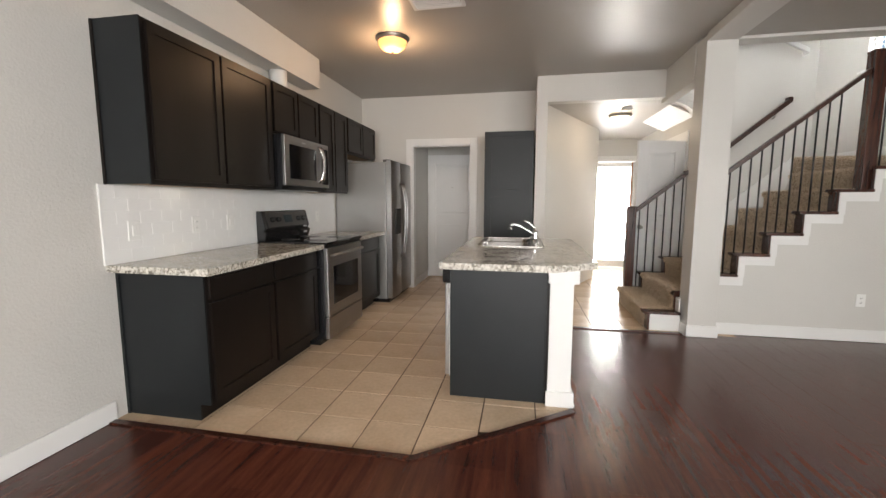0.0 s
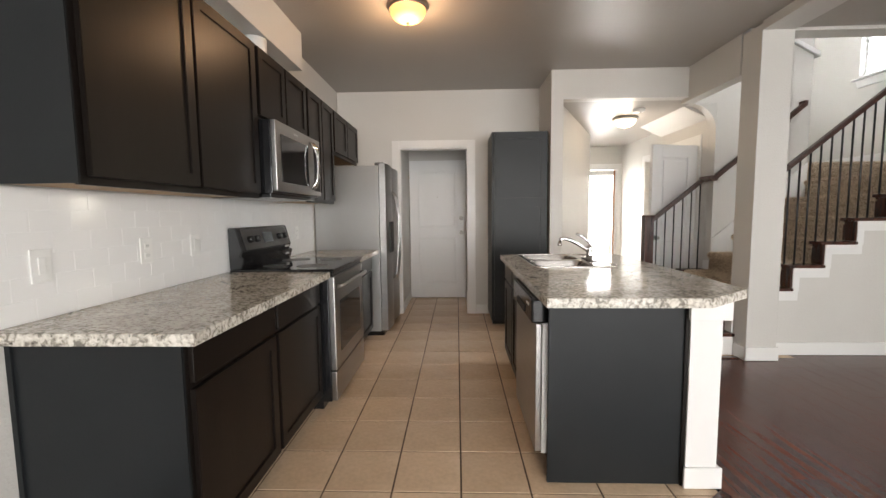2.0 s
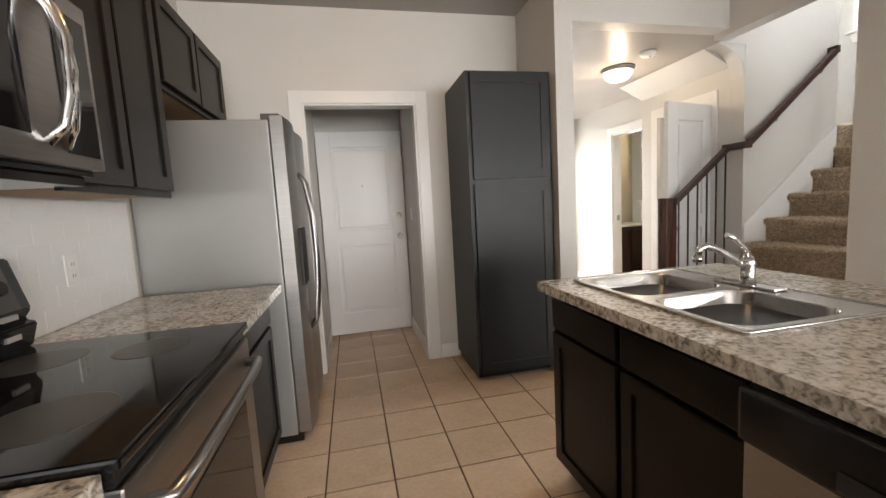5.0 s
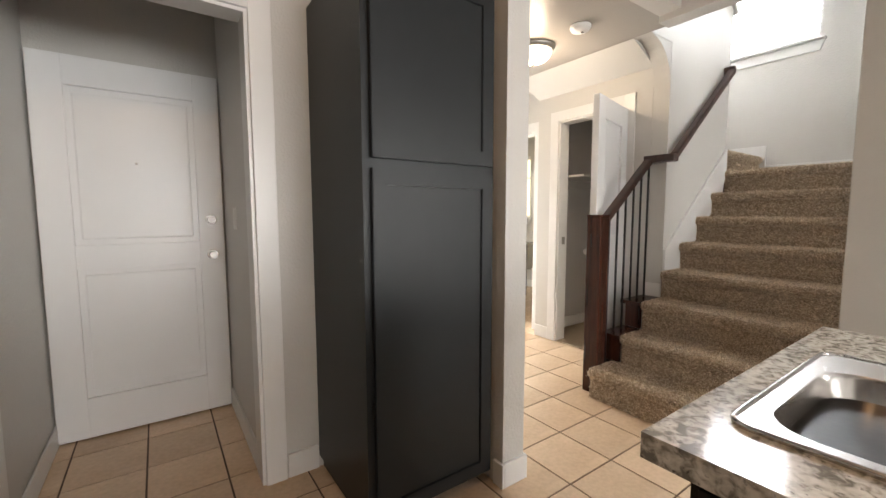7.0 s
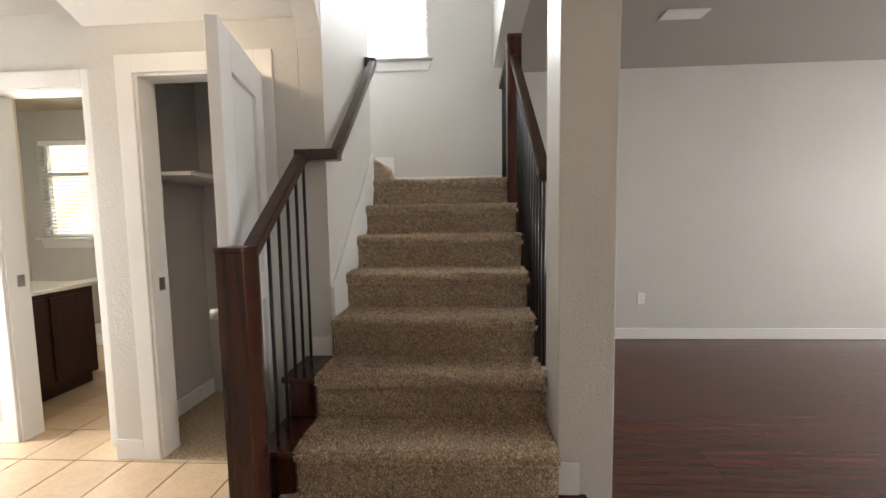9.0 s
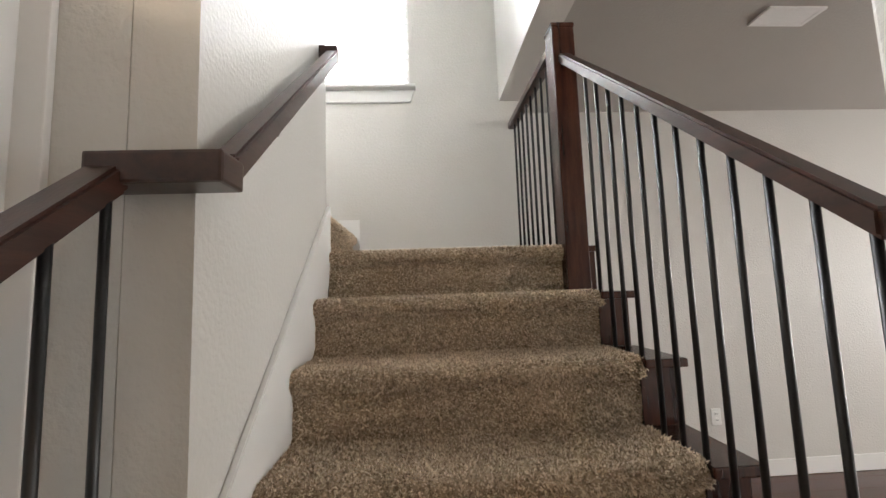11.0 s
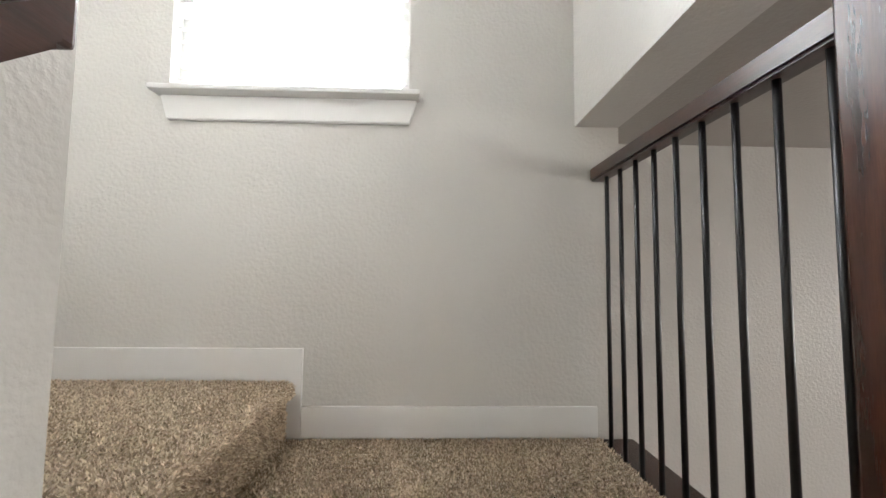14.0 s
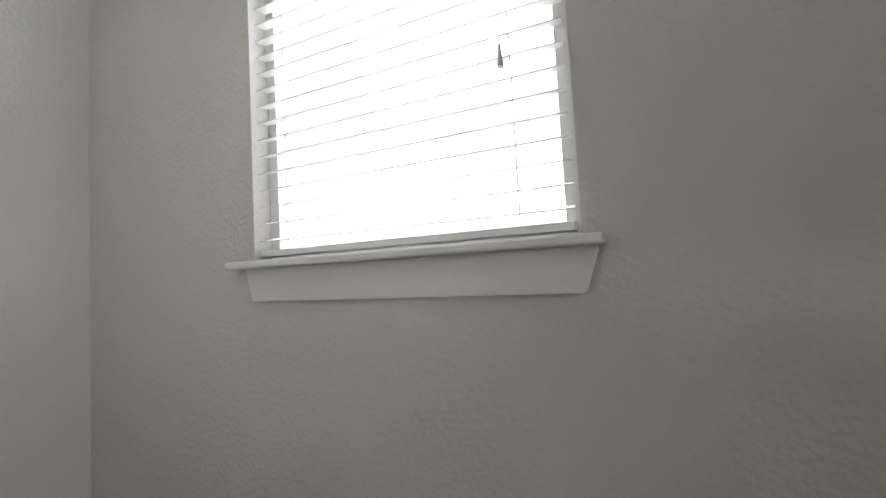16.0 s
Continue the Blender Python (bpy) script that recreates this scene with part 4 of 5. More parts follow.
BX = XL + 0.0095
plate((BX, 3.30, 1.09), 'x+', "switch", "white double switch plate on the tiled backsplash")
plate((BX, 3.78, 1.10), 'x+', "outlet", "white outlet on the tiled backsplash")
plate((BX, 4.13, 1.10), 'x+', "switch", "white switch on the tiled backsplash")
plate((BX, 5.55, 1.10), 'x+', "outlet", "white outlet beside the range")
plate((4.67, 5.4995, 0.385), 'y-', "outlet", "white outlet on the wall below the stairs")
plate((XQ - 0.0005, 4.14, 0.43), 'x-', "outlet", "white outlet on the far living room wall")
plate((0.9315, 7.55, 1.2), 'x-', "switch", "white switch inside the door recess")
plate((3.7995, 9.1, 1.2), 'x-', "switch", "white switch on the hallway wall")

# range
rg = thing("range", (-0.3, 4.82, 0), "stainless and black electric range with glass cooktop", "stove")
y0, y1 = 4.442, 5.203
part("body", boxes((-0.64, -0.02, y0, y1, 0.06, 0.895), bevel=0.004), BLACK, rg)
part("kick", boxes((-0.6, -0.08, y0 + 0.02, y1 - 0.02, 0.003, 0.0595)), BLACK, rg)
ct = part("cooktop", boxes((-0.64, 0.02, y0 - 0.003, y1 + 0.003, 0.896, 0.918), bevel=0.006), BGLASS, rg, "black glass cooktop")
for cx, cy, r in ((-0.18, 4.63, 0.10), (-0.18, 5.02, 0.085), (-0.44, 4.64, 0.075), (-0.44, 5.01, 0.10)):
    part("burner_ring", lathe([(r, 0.0), (r + 0.003, 0.0), (r + 0.003, 0.0006), (r, 0.0006)], (cx, cy, 0.9181), 40), GREYP, ct)
dr = part("oven_door", boxes((-0.0195, 0.018, y0 + 0.006, y1 - 0.006, 0.265, 0.865), bevel=0.006), STEEL, rg, "stainless oven door")
part("door_window", boxes((0.0181, 0.0205, y0 + 0.11, y1 - 0.11, 0.36, 0.70), bevel=0.001), BGLASS, dr, "dark oven window")
part("handle", tube([(0.02, y0 + 0.06, 0.80), (0.055, y0 + 0.065, 0.805), (0.066, y0 + 0.14, 0.808), (0.070, (y0 + y1) / 2, 0.81), (0.066, y1 - 0.14, 0.808), (0.055, y1 - 0.065, 0.805), (0.02, y1 - 0.06, 0.80)], 0.014, 12), STEEL, dr)
part("storage_drawer", boxes((-0.0195, 0.016, y0 + 0.006, y1 - 0.006, 0.065, 0.255), bevel=0.006), STEEL, rg, "stainless storage drawer")
part("vent_strip", boxes((-0.0195, 0.006, y0 + 0.006, y1 - 0.006, 0.868, 0.895)), BLACK, rg)
bg = part("backguard", prism([(-0.645, 0.919), (-0.565, 0.919), (-0.545, 0.99), (-0.575, 1.0), (-0.555, 1.03), (-0.595, 1.18), (-0.645, 1.18)], 'y', y0 + 0.005, y1 - 0.005, bevel=0.005), BLACK, rg)
part("control_panel", prism([(-0.5545, 1.036), (-0.5515, 1.036), (-0.5885, 1.170), (-0.5915, 1.170)], 'y', y0 + 0.05, y1 - 0.05), GREYP, bg, "grey control fascia")
for ky in (y0 + 0.12, y0 + 0.21, y1 - 0.21, y1 - 0.12):
    part("knob", rod((-0.571, ky, 1.10), (-0.54, ky, 1.108), 0.024, 18, 0.02), BLACK, bg, "black control knob")
part("clock_display", prism([(-0.561, 1.07), (-0.558, 1.07), (-0.575, 1.14), (-0.579, 1.14)], 'y', 4.76, 4.89), DISPLAY, bg)
for zz in (0.955, 1.012):
    part("badge", boxes((-0.556, -0.546, 5.08, 5.13, zz, zz + 0.014)), BRAND, bg, "small silver badge")

# microwave
mw = thing("microwave", (-0.45, 4.67, 1.40), "stainless over-range microwave with curved handle", "microwave")
part("body", boxes((XL + 0.012, -0.275, 4.292, 5.050, 1.385, 1.806), bevel=0.004), BLACK, mw)
part("vent_base", boxes((XL + 0.012, -0.29, 4.30, 5.04, 1.362, 1.3845), bevel=0.003), BLACK, mw)
md = part("door", boxes((-0.2745, -0.245, 4.292, 5.050, 1.40, 1.806), bevel=0.005), STEEL, mw, "stainless microwave front")
part("door_glass", boxes((-0.2449, -0.2425, 4.36, 4.80, 1.455, 1.735), bevel=0.001), BGLASS, md, "dark microwave window")
part("handle", tube([(-0.243, 4.84, 1.44), (-0.215, 4.855, 1.48), (-0.200, 4.862, 1.54), (-0.196, 4.864, 1.605), (-0.200, 4.862, 1.67), (-0.215, 4.855, 1.73), (-0.243, 4.84, 1.77)], 0.011, 10), CHROME, md, "bowed chrome handle")
part("handle", tube([(-0.243, 4.90, 1.44), (-0.215, 4.885, 1.48), (-0.200, 4.878, 1.54), (-0.196, 4.876, 1.605), (-0.200, 4.878, 1.67), (-0.215, 4.885, 1.73), (-0.243, 4.90, 1.77)], 0.011, 10), CHROME, md)
part("keypad", boxes((-0.2449, -0.2425, 4.91, 5.03, 1.43, 1.76)), BGLASS, md)
part("badge", boxes((-0.2449, -0.2430, 4.56, 4.62, 1.765, 1.775)), BRAND, md)

# fridge
fr = thing("refrigerator", (-0.25, 6.45, 0), "stainless side-by-side fridge with grey sides", "refrigerator")
part("body", boxes((-0.65, 0.005, 6.04, 6.93, 0.05, 1.745), bevel=0.006), FRIDGE, fr)
part("foot_grille", boxes((-0.55, 0.03, 6.06, 6.91, 0.003, 0.0495)), BLACK, fr)
part("hinge_cover", boxes((-0.03, 0.06, 6.045, 6.12, 1.7455, 1.775), bevel=0.004), GREYP, fr)
for a, b, near in ((6.042, 6.44, True), (6.448, 6.928, False)):
    pts = []
    for k in range(9):
        u = k / 8
        pts.append((0.075 + 0.02 * math.sin(math.pi * u), a + (b - a) * u))
    d = part("door", prism([(0.012, a)] + pts + [(0.012, b)], 'z', 0.06, 1.765, bevel=0.003), STEEL, fr, "bowed stainless fridge door")
    hy = b - 0.045 if near else a + 0.045
    part("handle", tube([(0.085, hy, 0.55), (0.12, hy, 0.60), (0.145, hy, 0.80), (0.152, hy, 1.02), (0.145, hy, 1.25), (0.12, hy, 1.45), (0.085, hy, 1.50)], 0.014, 10), STEEL, d, "bowed steel handle")
    if near:
        part("dispenser", boxes((0.086, 0.104, a + 0.10, b - 0.09, 0.86, 1.18), bevel=0.004), DARK, d, "black ice and water dispenser")

# pantry
pn = thing("pantry_cabinet", (1.47, 6.7, 0), "tall dark slate pantry cabinet with two doors", "cabinet")
part("body", boxes((1.172, 1.772, 6.432, 6.996, 0.06, 2.128)), SLATE, pn)
part("toe_kick", boxes((1.19, 1.76, 6.50, 6.99, 0.003, 0.0595)), ESP, pn)


def pantry_door(z0, z1):
    a, b, y = 1.20, 1.755, 6.4315
    st = 0.06
    d = part("door", ring_frame('y', y - 0.02, y, a, b, z0, z1, st), SLATE, pn)
    part("door_panel", boxes((a + st - 0.002, b - st + 0.002, y - 0.012, y - 0.001, z0 + st - 0.002, z1 - st + 0.002)), SLATE, d)


pantry_door(0.075, 1.385)
pantry_door(1.42, 2.11)

# island
isl = thing("kitchen_island", (1.5, 4.57, 0), "dark kitchen island cabinet with slate end panel", "kitchen island")
part("body", boxes((1.21, 1.80, 4.455, 5.37, 0.10, 0.862)), ESP, isl)
part("toe_kick", boxes((1.27, 1.80, 4.455, 5.36, 0.003, 0.0995)), ESP, isl)
part("end_panel", boxes((1.20, 1.815, 3.762, 3.780, 0.003, 0.862), bevel=0.002), SLATE, isl, "dark slate end panel")
part("corner_strip", boxes((1.80, 1.816, 3.752, 3.7615, 0.003, 0.862)), ESP, isl)
part("back_filler", boxes((1.78, 1.80, 3.781, 4.454, 0.003, 0.862)), ESP, isl)
w = (5.365 - 4.46) / 2
for i in range(2):
    a, b = 4.46 + i * w + 0.012, 4.46 + (i + 1) * w - 0.012
    slab(isl, 1.2095, a, b, 0.715, 0.84, -1)
    shaker_door(isl, 1.2095, a, b, 0.115, 0.695, -1)
structure("wall_pony", boxes((1.818, 1.955, 3.745, 5.40, 0.0, 0.862)), TRIM, "white painted half wall behind the island", "wall")
structure("pony_trim", boxes((1.805, 1.985, 3.725, 3.7445, 0.78, 0.8625), (1.9555, 1.985, 3.7446, 5.40, 0.78, 0.8625), (1.808, 1.975, 3.731, 3.7445, 0.002, 0.10), (1.9555, 1.97, 3.7446, 5.40, 0.002, 0.10), bevel=0.003), TRIM, "white cap and base trim on the half wall", "trim")
dw = thing("dishwasher", (1.45, 4.15, 0), "stainless dishwasher with a black control strip", "dishwasher")
part("tub", boxes((1.215, 1.775, 3.84, 4.445, 0.09, 0.855)), BLACK, dw)
part("door_liner", boxes((1.185, 1.2145, 3.822, 4.445, 0.11, 0.74)), PLATE, dw, "white plastic door liner edge")
for zz in (0.2, 0.42, 0.5, 0.66, 0.72):
    part("liner_screw", rod((1.199, 3.8215, zz), (1.199, 3.816, zz), 0.007, 10), PLATE, dw, "small white screw cap")
part("door", boxes((1.155, 1.1845, 3.835, 4.445, 0.11, 0.735), bevel=0.005), STEEL, dw, "stainless dishwasher door")
cp = part("control_strip", boxes((1.135, 1.2145, 3.835, 4.445, 0.738, 0.855), bevel=0.01), BLACK, dw, "black control strip")
part("pocket_handle", boxes((1.130, 1.1345, 4.02, 4.26, 0.752, 0.785)), DARK, cp)
part("badge", boxes((1.132, 1.1345, 3.90, 3.96, 0.81, 0.822)), BRAND, cp)
part("kick", boxes((1.24, 1.775, 3.85, 4.44, 0.003, 0.0895)), BLACK, dw)

SX0, SX1, SY0, SY1 = 1.285, 1.825, 4.56, 5.36
ctp = bmesh.new()
zc0, zc1 = 0.864, 0.904
cb = prism([(1.158, 3.615), (1.82, 3.605), (2.09, 3.80), (2.12, SY0 + 0.02), (1.158, SY0 + 0.02)], 'z', zc0, zc1)
tmp = bpy.data.meshes.new("tmp")
cb.to_mesh(tmp)
cb.free()
ctp.from_mesh(tmp)
bpy.data.meshes.remove(tmp)
box(ctp, 1.158, SX0 + 0.02, SY0 + 0.02, SY1 - 0.02, zc0, zc1)
box(ctp, SX1 - 0.09, 2.12, SY0 + 0.02, SY1 - 0.02, zc0, zc1)
box(ctp, 1.158, 2.12, SY1 - 0.02, 5.42, zc0, zc1)
countertop("countertop", ctp, "speckled grey granite island top with a clipped corner")


# sink
def bowl(x0, x1, y0, y1, z, depth, r=0.07):
    bm = bmesh.new()

    def ring(inset, dz, rr):
        pts = []
        for cx, cy, a0 in ((x1 - inset - rr, y1 - inset - rr, 0), (x0 + inset + rr, y1 - inset - rr, 90), (x0 + inset + rr, y0 + inset + rr, 180), (x1 - inset - rr, y0 + inset + rr, 270)):
            for k in range(7):
                a = radians(a0 + k * 15)
                pts.append(bm.verts.new((cx + rr * math.cos(a), cy + rr * math.sin(a), z + dz)))
        return pts
    rings = [ring(0, 0, r), ring(0.004, -0.008, r), ring(0.012, -depth * 0.6, r), ring(0.03, -depth * 0.93, r * 0.9), ring(0.07, -depth, r * 0.6)]
    for p, q in zip(rings, rings[1:]):
        n = len(p)
        for k in range(n):
            bm.faces.new((p[k], q[k], q[(k + 1) % n], p[(k + 1) % n])).smooth = True
    bm.faces.new(rings[-1])
    bmesh.ops.recalc_face_normals(bm, faces=bm.faces)
    for f in bm.faces:
        f.normal_flip()
    return bm


snk = thing("sink", (1.55, 4.96, 0.904), "double-bowl stainless sink set in the granite top", "sink")
zt = 0.909
ym = (SY0 + SY1) / 2
bx0, bx1 = SX0 + 0.035, SX1 - 0.125


def rim_strip(x0, x1, out):
    """A rim side with its two outer corners rounded; out tells which side is outer."""
    r, xo, xi = 0.035, (x0 if out < 0 else x1), (x1 if out < 0 else x0)
    pts = [(xi, SY0)]
    pts += [(xo - out * (r - r * math.sin(k * math.pi / 12)), SY0 + r - r * math.cos(k * math.pi / 12)) for k in range(7)]
    pts += [(xo - out * (r - r * math.cos(k * math.pi / 12)), SY1 - r + r * math.sin(k * math.pi / 12)) for k in range(7)]
    pts += [(xi, SY1)]
    return prism(pts, 'z', 0.9045, zt)


part("rim", rim_strip(SX0, bx0, -1), SINKM, snk, "bright stainless rim")
part("rim", rim_strip(bx1, SX1, 1), SINKM, snk, "bright stainless rim")
bead = []
for cx, cy, a0 in ((SX1 - 0.037, SY1 - 0.037, 0), (SX0 + 0.037, SY1 - 0.037, 90), (SX0 + 0.037, SY0 + 0.037, 180), (SX1 - 0.037, SY0 + 0.037, 270)):
    bead += [(cx + 0.034 * math.cos(radians(a0 + k * 15)), cy + 0.034 * math.sin(radians(a0 + k * 15)), zt) for k in range(7)]
part("rim_bead", tube(bead + bead[:1], 0.005, 8), SINKM, snk, "rolled stainless edge")
part("rim", boxes((bx0, bx1, SY0, SY0 + 0.035, 0.9045, zt), (bx0, bx1, SY1 - 0.035, SY1, 0.9045, zt), (bx0, bx1, ym - 0.018, ym + 0.018, 0.9045, zt)), SINKM, snk, "bright stainless rim")
for a, b in ((SY0 + 0.035, ym - 0.018), (ym + 0.018, SY1 - 0.035)):
    bw = part("bowl", bowl(bx0, bx1, a, b, zt, 0.18), SINKM, snk)
    for cx, cy, qx, qy in ((bx0, a, 1, 1), (bx1, a, -1, 1), (bx0, b, 1, -1), (bx1, b, -1, -1)):
        pts = [(cx, cy)]
        for k in range(7):
            t = radians(k * 15)
            pts.append((cx + qx * (0.07 - 0.07 * math.sin(t)), cy + qy * (0.07 - 0.07 * math.cos(t))))
        part("bowl_corner", prism(pts, 'z', zt - 0.004, zt), SINKM, bw)
    part("drain", lathe([(0.0, -0.0), (0.042, 0.0), (0.045, 0.003), (0.03, 0.004), (0.0, 0.002)], ((bx0 + bx1) / 2, (a + b) / 2, zt - 0.18), 24), CHROME, bw, "round sink drain")
fc = thing("faucet", (1.76, 4.96, 0.909), "chrome single-lever kitchen faucet with angled spout", "faucet")
part("base_plate", boxes((1.735, 1.79, 4.84, 5.08, 0.9095, 0.918), bevel=0.004), CHROME, fc)
part("body", lathe([(0.026, 0), (0.024, 0.03), (0.022, 0.07), (0.024, 0.085), (0.012, 0.10)], (1.762, 4.96, 0.918), 24), CHROME, fc)
sp = part("spout", tube([(1.762, 4.96, 0.965), (1.70, 4.96, 1.01), (1.62, 4.96, 1.055), (1.575, 4.96, 1.068), (1.55, 4.96, 1.06), (1.545, 4.96, 1.035)], 0.013, 12), CHROME, fc)
part("aerator", rod((1.545, 4.96, 1.015), (1.545, 4.96, 1.036), 0.016, 14), CHROME, sp)
part("lever", tube([(1.765, 4.96, 1.01), (1.75, 4.96, 1.045), (1.70, 4.96, 1.085), (1.665, 4.96, 1.10)], 0.009, 10), CHROME, fc)


# ---------- ceiling fixtures ----------
def dome_light(name, x, y, z, shade, label):
    o = thing(name, (x, y, z), label, "ceiling light")
    part("base", lathe([(0.0, 0.0), (0.15, 0.0), (0.152, -0.012), (0.14, -0.03), (0.132, -0.034), (0.0, -0.034)], (x, y, z), 40), SATIN, o)
    s = part("shade", lathe([(0.130, -0.0345), (0.128, -0.05), (0.112, -0.078), (0.085, -0.10), (0.045, -0.114), (0.0, -0.118)], (x, y, z), 40), shade, o, "glowing frosted glass shade")
    s.visible_shadow = False
    part("finial", lathe([(0.0, -0.118), (0.012, -0.119), (0.012, -0.128), (0.0, -0.135)], (x, y, z), 16), SATIN, o)
    return o


dome_light("ceiling_light", 0.45, 4.98, CZ, SHADE_K, "lit warm dome ceiling light with bronze base")
dome_light("ceiling_light", 2.92, 7.27, 2.44, SHADE_H, "lit white dome ceiling light in the hallway")
sd = thing("smoke_detector", (2.91, 6.86, 2.44), "round white smoke detector on the hall ceiling", "smoke detector")
part("body", lathe([(0.0, 0), (0.066, 0), (0.066, -0.012), (0.055, -0.032), (0.0, -0.034)], (2.91, 6.86, 2.44), 32), PLATE, sd)
part("button", lathe([(0.0, -0.034), (0.01, -0.0345), (0.009, -0.037), (0.0, -0.037)], (2.93, 6.86, 2.44), 16), DARK, sd)


def vent(x0, x1, y0, y1, z, label):
    v = thing("ceiling_vent", ((x0 + x1) / 2, (y0 + y1) / 2, z), label, "air vent", "ceiling vents")
    part("backing", boxes((x0 + 0.02, x1 - 0.02, y0 + 0.02, y1 - 0.02, z - 0.003, z)), DARK, v)
    f = 0.025
    part("frame", boxes((x0, x1, y0, y0 + f, z - 0.012, z), (x0, x1, y1 - f, y1, z - 0.012, z), (x0, x0 + f, y0 + f, y1 - f, z - 0.012, z), (x1 - f, x1, y0 + f, y1 - f, z - 0.012, z), bevel=0.002), TRIM, v)
    lx = (x1 - x0) > (y1 - y0)
    n = 7
    for i in range(n):
        u = (i + 0.5) / n
        if lx:
            c = y0 + f + (y1 - y0 - 2 * f) * u
            part("slat", beam((x0 + f, c, z - 0.008), (x1 - f, c, z - 0.008), 0.011, 0.004, 0), TRIM, v)
        else:
            c = x0 + f + (x1 - x0 - 2 * f) * u
            part("slat", beam((c, y0 + f, z - 0.008), (c, y1 - f, z - 0.008), 0.011, 0.004, 0), TRIM, v)


vent(0.79, 1.19, 4.28, 4.48, CZ, "white louvred supply vent on the kitchen ceiling")
vent(4.70, 4.84, 4.20, 4.50, CZ, "white louvred supply vent on the living ceiling")

# ---------- closet and bathroom ----------
structure("floor_closet", boxes((3.66, 4.5, 6.765, 7.868, -0.01, 0.008)), CARPET, "tan carpet inside the closet", "floor")
cs = thing("closet_shelf", (4.1, 7.75, 1.55), "painted closet shelf with cleat", "shelf")
part("board", boxes((3.80, 4.49, 7.45, 7.855, 1.56, 1.58)), CLOSET, cs)
part("cleat", boxes((3.80, 4.49, 7.836, 7.855, 1.48, 1.559)), CLOSET, cs)
vn = thing("vanity", (4.34, 9.2, 0), "dark wood bathroom vanity with a white top", "vanity")
part("body", boxes((3.98, 4.70, 8.97, 9.49, 0.10, 0.80), bevel=0.003), VANITY, vn)
part("toe_kick", boxes((3.98, 4.70, 9.03, 9.49, 0.003, 0.0995)), VANITY, vn)
part("top", boxes((3.97, 4.72, 8.94, 9.495, 0.801, 0.83), bevel=0.004), CERAM, vn, "white cultured marble top")
for a in (4.0, 4.35):
    part("door", boxes((a, a + 0.33, 8.955, 8.9695, 0.14, 0.76), bevel=0.003), VANITY, vn)
tt = thing("toilet", (5.24, 9.3, 0), "white ceramic toilet below the bathroom window", "toilet")
part("tank", boxes((5.02, 5.46, 9.30, 9.50, 0.38, 0.74), bevel=0.02), CERAM, tt)
part("tank_lid", boxes((5.01, 5.47, 9.29, 9.51, 0.741, 0.775), bevel=0.008), CERAM, tt)
part("bowl", lathe([(0.10, 0.003), (0.11, 0.05), (0.10, 0.18), (0.16, 0.33), (0.19, 0.39), (0.12, 0.39)], (5.24, 9.12, 0), 28), CERAM, tt)
part("seat", lathe([(0.10, 0.391), (0.195, 0.391), (0.195, 0.415), (0.10, 0.415)], (5.24, 9.12, 0), 28), CERAM, tt)
bl = thing("vanity_light", (4.25, 9.48, 2.0), "lit wall light with glass shades above the vanity", "wall light")
part("backplate", boxes((4.02, 4.5, 9.465, 9.499, 1.98, 2.06), bevel=0.004), SATIN, bl)
for x in (4.1, 4.26, 4.42):
    s = part("shade", lathe([(0.02, 0.05), (0.05, 0.0), (0.055, -0.05), (0.0, -0.05)], (x, 9.42, 1.98), 20), SHADE_H, bl, "glowing glass shade")
    s.visible_shadow = False


# ---------- floors: tiles and planks ----------
def clip(poly, p, q):
    """The part of a polygon to the left of the line p-q."""
    out = []

    def side(a):
        return (q[0] - p[0]) * (a[1] - p[1]) - (q[1] - p[1]) * (a[0] - p[0])
    for a, b in zip(poly, poly[1:] + poly[:1]):
        sa, sb = side(a), side(b)
        if sa >= 0:
            out.append(a)
        if sa * sb < 0:
            t = sa / (sa - sb)
            out.append((a[0] + (b[0] - a[0]) * t, a[1] + (b[1] - a[1]) * t))
    return out


def inside(region, p):
    return all((b[0] - a[0]) * (p[1] - a[1]) - (b[1] - a[1]) * (p[0] - a[0]) >= -1e-6 for a, b in zip(region, region[1:] + region[:1]))


def rect(x0, x1, y0, y1):
    return [(x0, y0), (x1, y0), (x1, y1), (x0, y1)]


TILED = [[(XL, 3.085), (1.13, 3.085), (1.95, 3.70), (1.95, 5.43), (XL, 5.43)], rect(XL, 3.66, 5.43, 7.0), rect(0.09, 0.93, 7.0, 8.0), rect(1.94, 3.80, 7.0, 9.68), rect(3.80, XR, 7.96, 10.6)]
tiles = holder("floor_tiles", (1.5, 5.5, 0), "beige ceramic floor tiles with dark grout", "floor")
for reg in TILED:
    part("grout", prism(reg, 'z', -0.0115, -0.004), GROUT, tiles)
PITCH, GAP = 0.315, 0.008
whole = mesh_of("tile", boxes((0, PITCH - GAP, 0, PITCH - GAP, -0.010, 0.0), bevel=0.002), TILE)
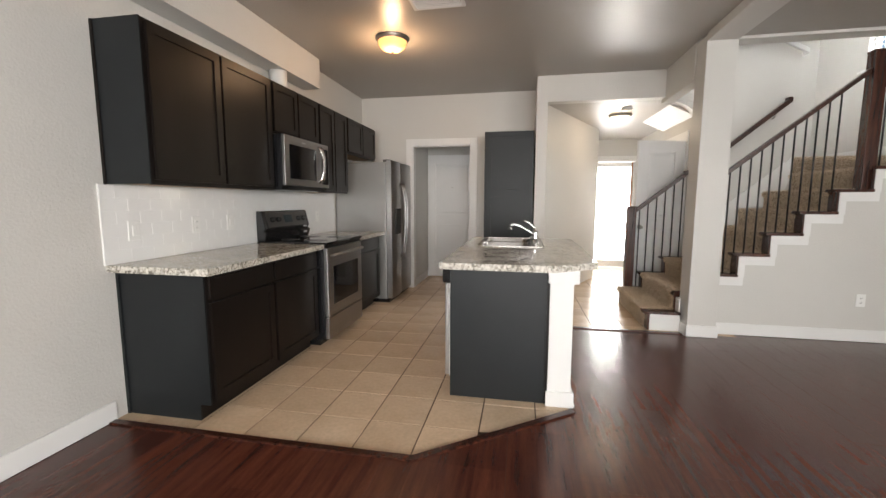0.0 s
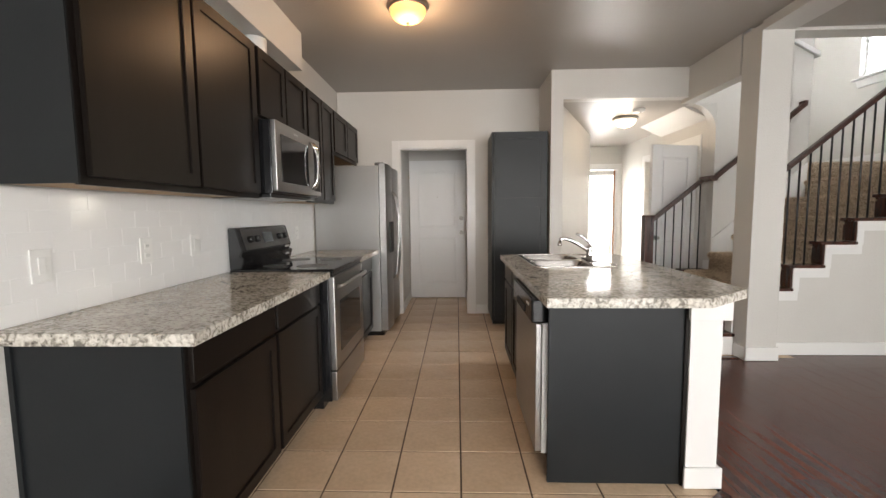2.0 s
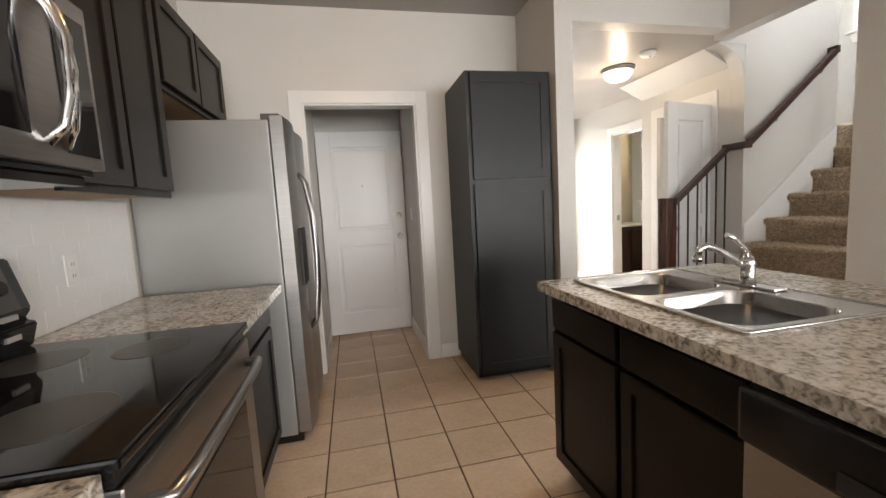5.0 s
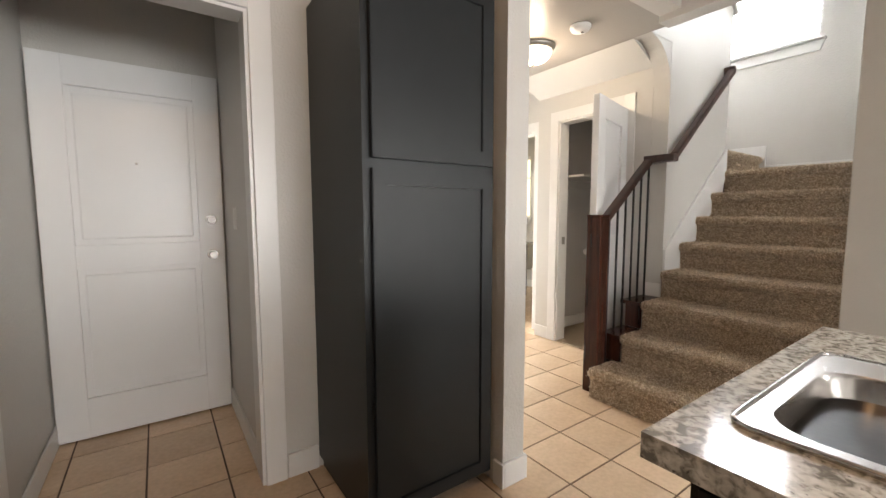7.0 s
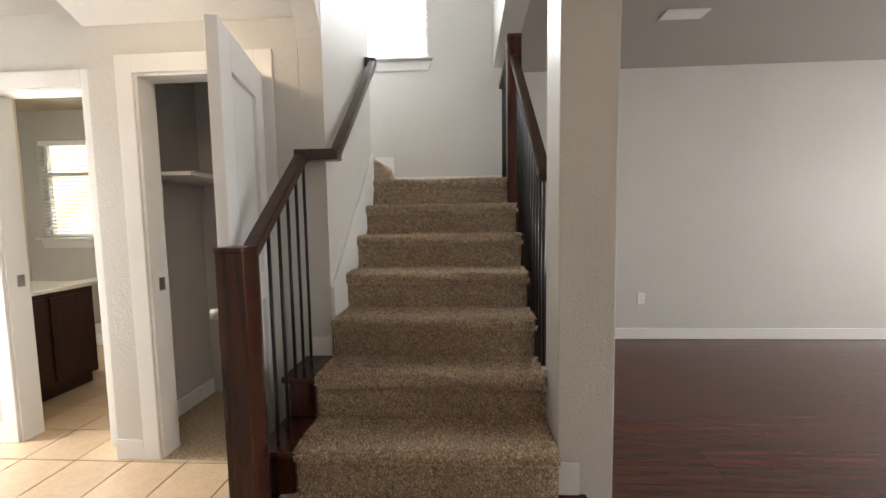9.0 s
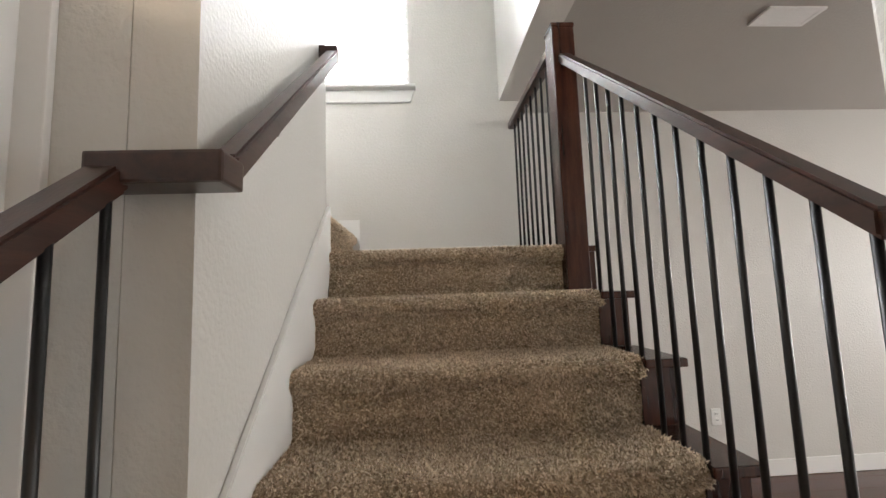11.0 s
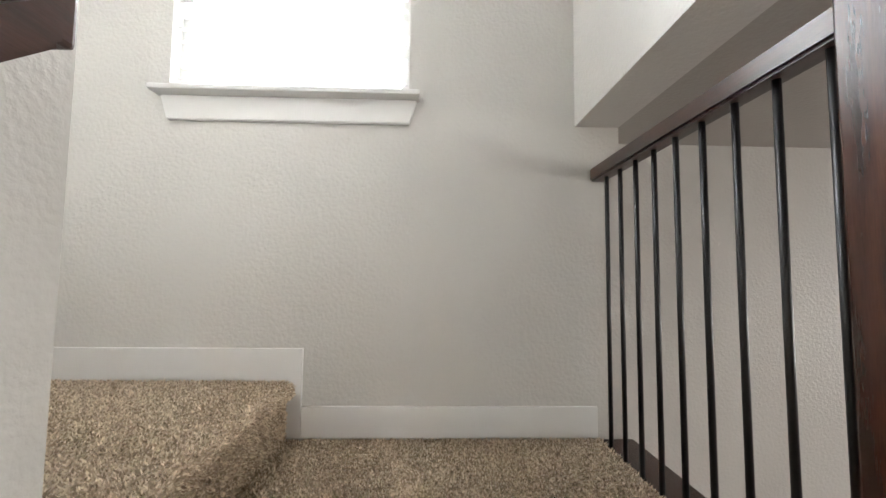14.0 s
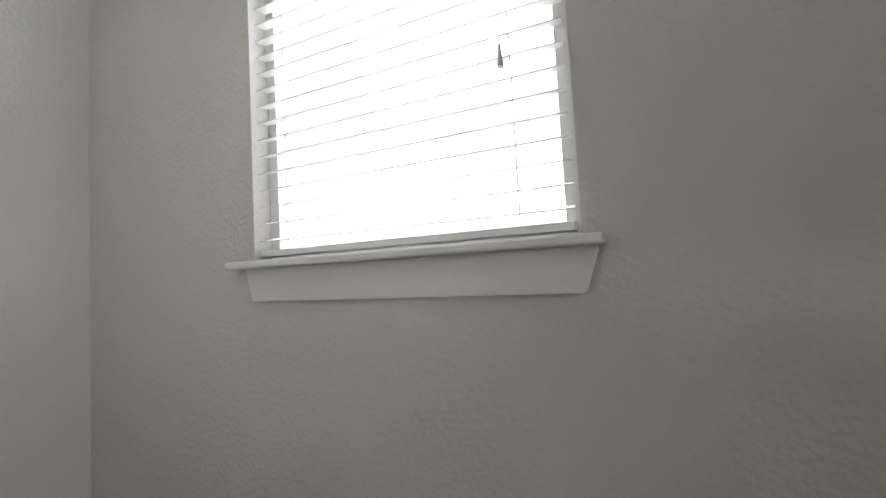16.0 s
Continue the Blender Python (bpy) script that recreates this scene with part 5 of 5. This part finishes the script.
for i in range(-5, 17):
    for j in range(-3, 22):
        x, y = 0.80 + i * PITCH + GAP / 2, 3.69 + j * PITCH + GAP / 2
        sq = rect(x, x + PITCH - GAP, y, y + PITCH - GAP)
        if all(any(inside(r, c) for r in TILED) for c in sq):
            o = new("tile", whole)
            o.parent = tiles
            o.location = Vector((x, y, 0)) - tiles.location
            continue
        for r in TILED:
            pg = sq
            for a, b in zip(r, r[1:] + r[:1]):
                pg = clip(pg, a, b) if len(pg) > 2 else []
            area = abs(sum(a[0] * b[1] - a[1] * b[0] for a, b in zip(pg, pg[1:] + pg[:1]))) / 2 if len(pg) > 2 else 0
            if area > 0.003:
                part("tile", prism(pg, 'z', -0.010, 0.0), TILE, tiles)

planks = holder("floor_planks", (2.5, 1.5, 0), "dark cherry hand-scraped wood plank floor", "floor")
PW, PL = 0.15, 1.55
WOODED = [rect(XL, XQ, YB, 3.065), [(1.135, 3.065), (1.972, 3.065), (1.972, 3.70)], rect(1.972, XQ, 3.065, 5.42)]
rng = random.Random(5)
plank_me = {}
xx = XL
while xx < XQ:
    yy = YB - rng.uniform(0, PL)
    while yy < 5.42:
        sq = rect(max(xx, XL) + 0.0005, min(xx + PW, XQ) - 0.0005, max(yy, YB) + 0.0005, min(yy + PL, 5.42) - 0.0005)
        w, h = sq[2][0] - sq[0][0], sq[2][1] - sq[0][1]
        if w > 0.01 and h > 0.03:
            if inside(WOODED[0], sq[2]) or inside(WOODED[2], sq[0]) or (sq[0][0] > 1.972):
                key = (round(w, 3), round(h, 3))
                if key not in plank_me:
                    plank_me[key] = mesh_of("plank", boxes((0, key[0], 0, key[1], -0.010, 0.0), bevel=0.0007), WOOD)
                o = new("plank", plank_me[key])
                o.parent = planks
                o.location = Vector((sq[0][0], sq[0][1], 0)) - planks.location
            else:
                for r in WOODED:
                    pg = sq
                    for a, b in zip(r, r[1:] + r[:1]):
                        pg = clip(pg, a, b) if len(pg) > 2 else []
                    if len(pg) > 2:
                        part("plank", prism(pg, 'z', -0.010, 0.0), WOOD, planks)
        yy += PL
    xx += PW

part("plank", boxes((3.2, XQ, 5.4202, 5.4995, -0.010, -0.0005)), WOOD, planks)
structure("floor_transition", prism([(XL, 3.045), (1.14, 3.045), (1.985, 3.675), (1.965, 3.72), (1.125, 3.09), (XL, 3.09)], 'z', -0.002, 0.011, bevel=0.003), STAIN, "dark wood reducer strip between tile and planks", "trim")
structure("entry_transition", boxes((1.985, 3.18, 5.40, 5.445, -0.002, 0.011), bevel=0.003), STAIN, "dark wood reducer strip at the hallway", "trim")
structure("side_transition", boxes((1.957, 1.985, 3.75, 5.40, -0.002, 0.009)), TRIM, "narrow white shoe trim beside the island wall", "trim")
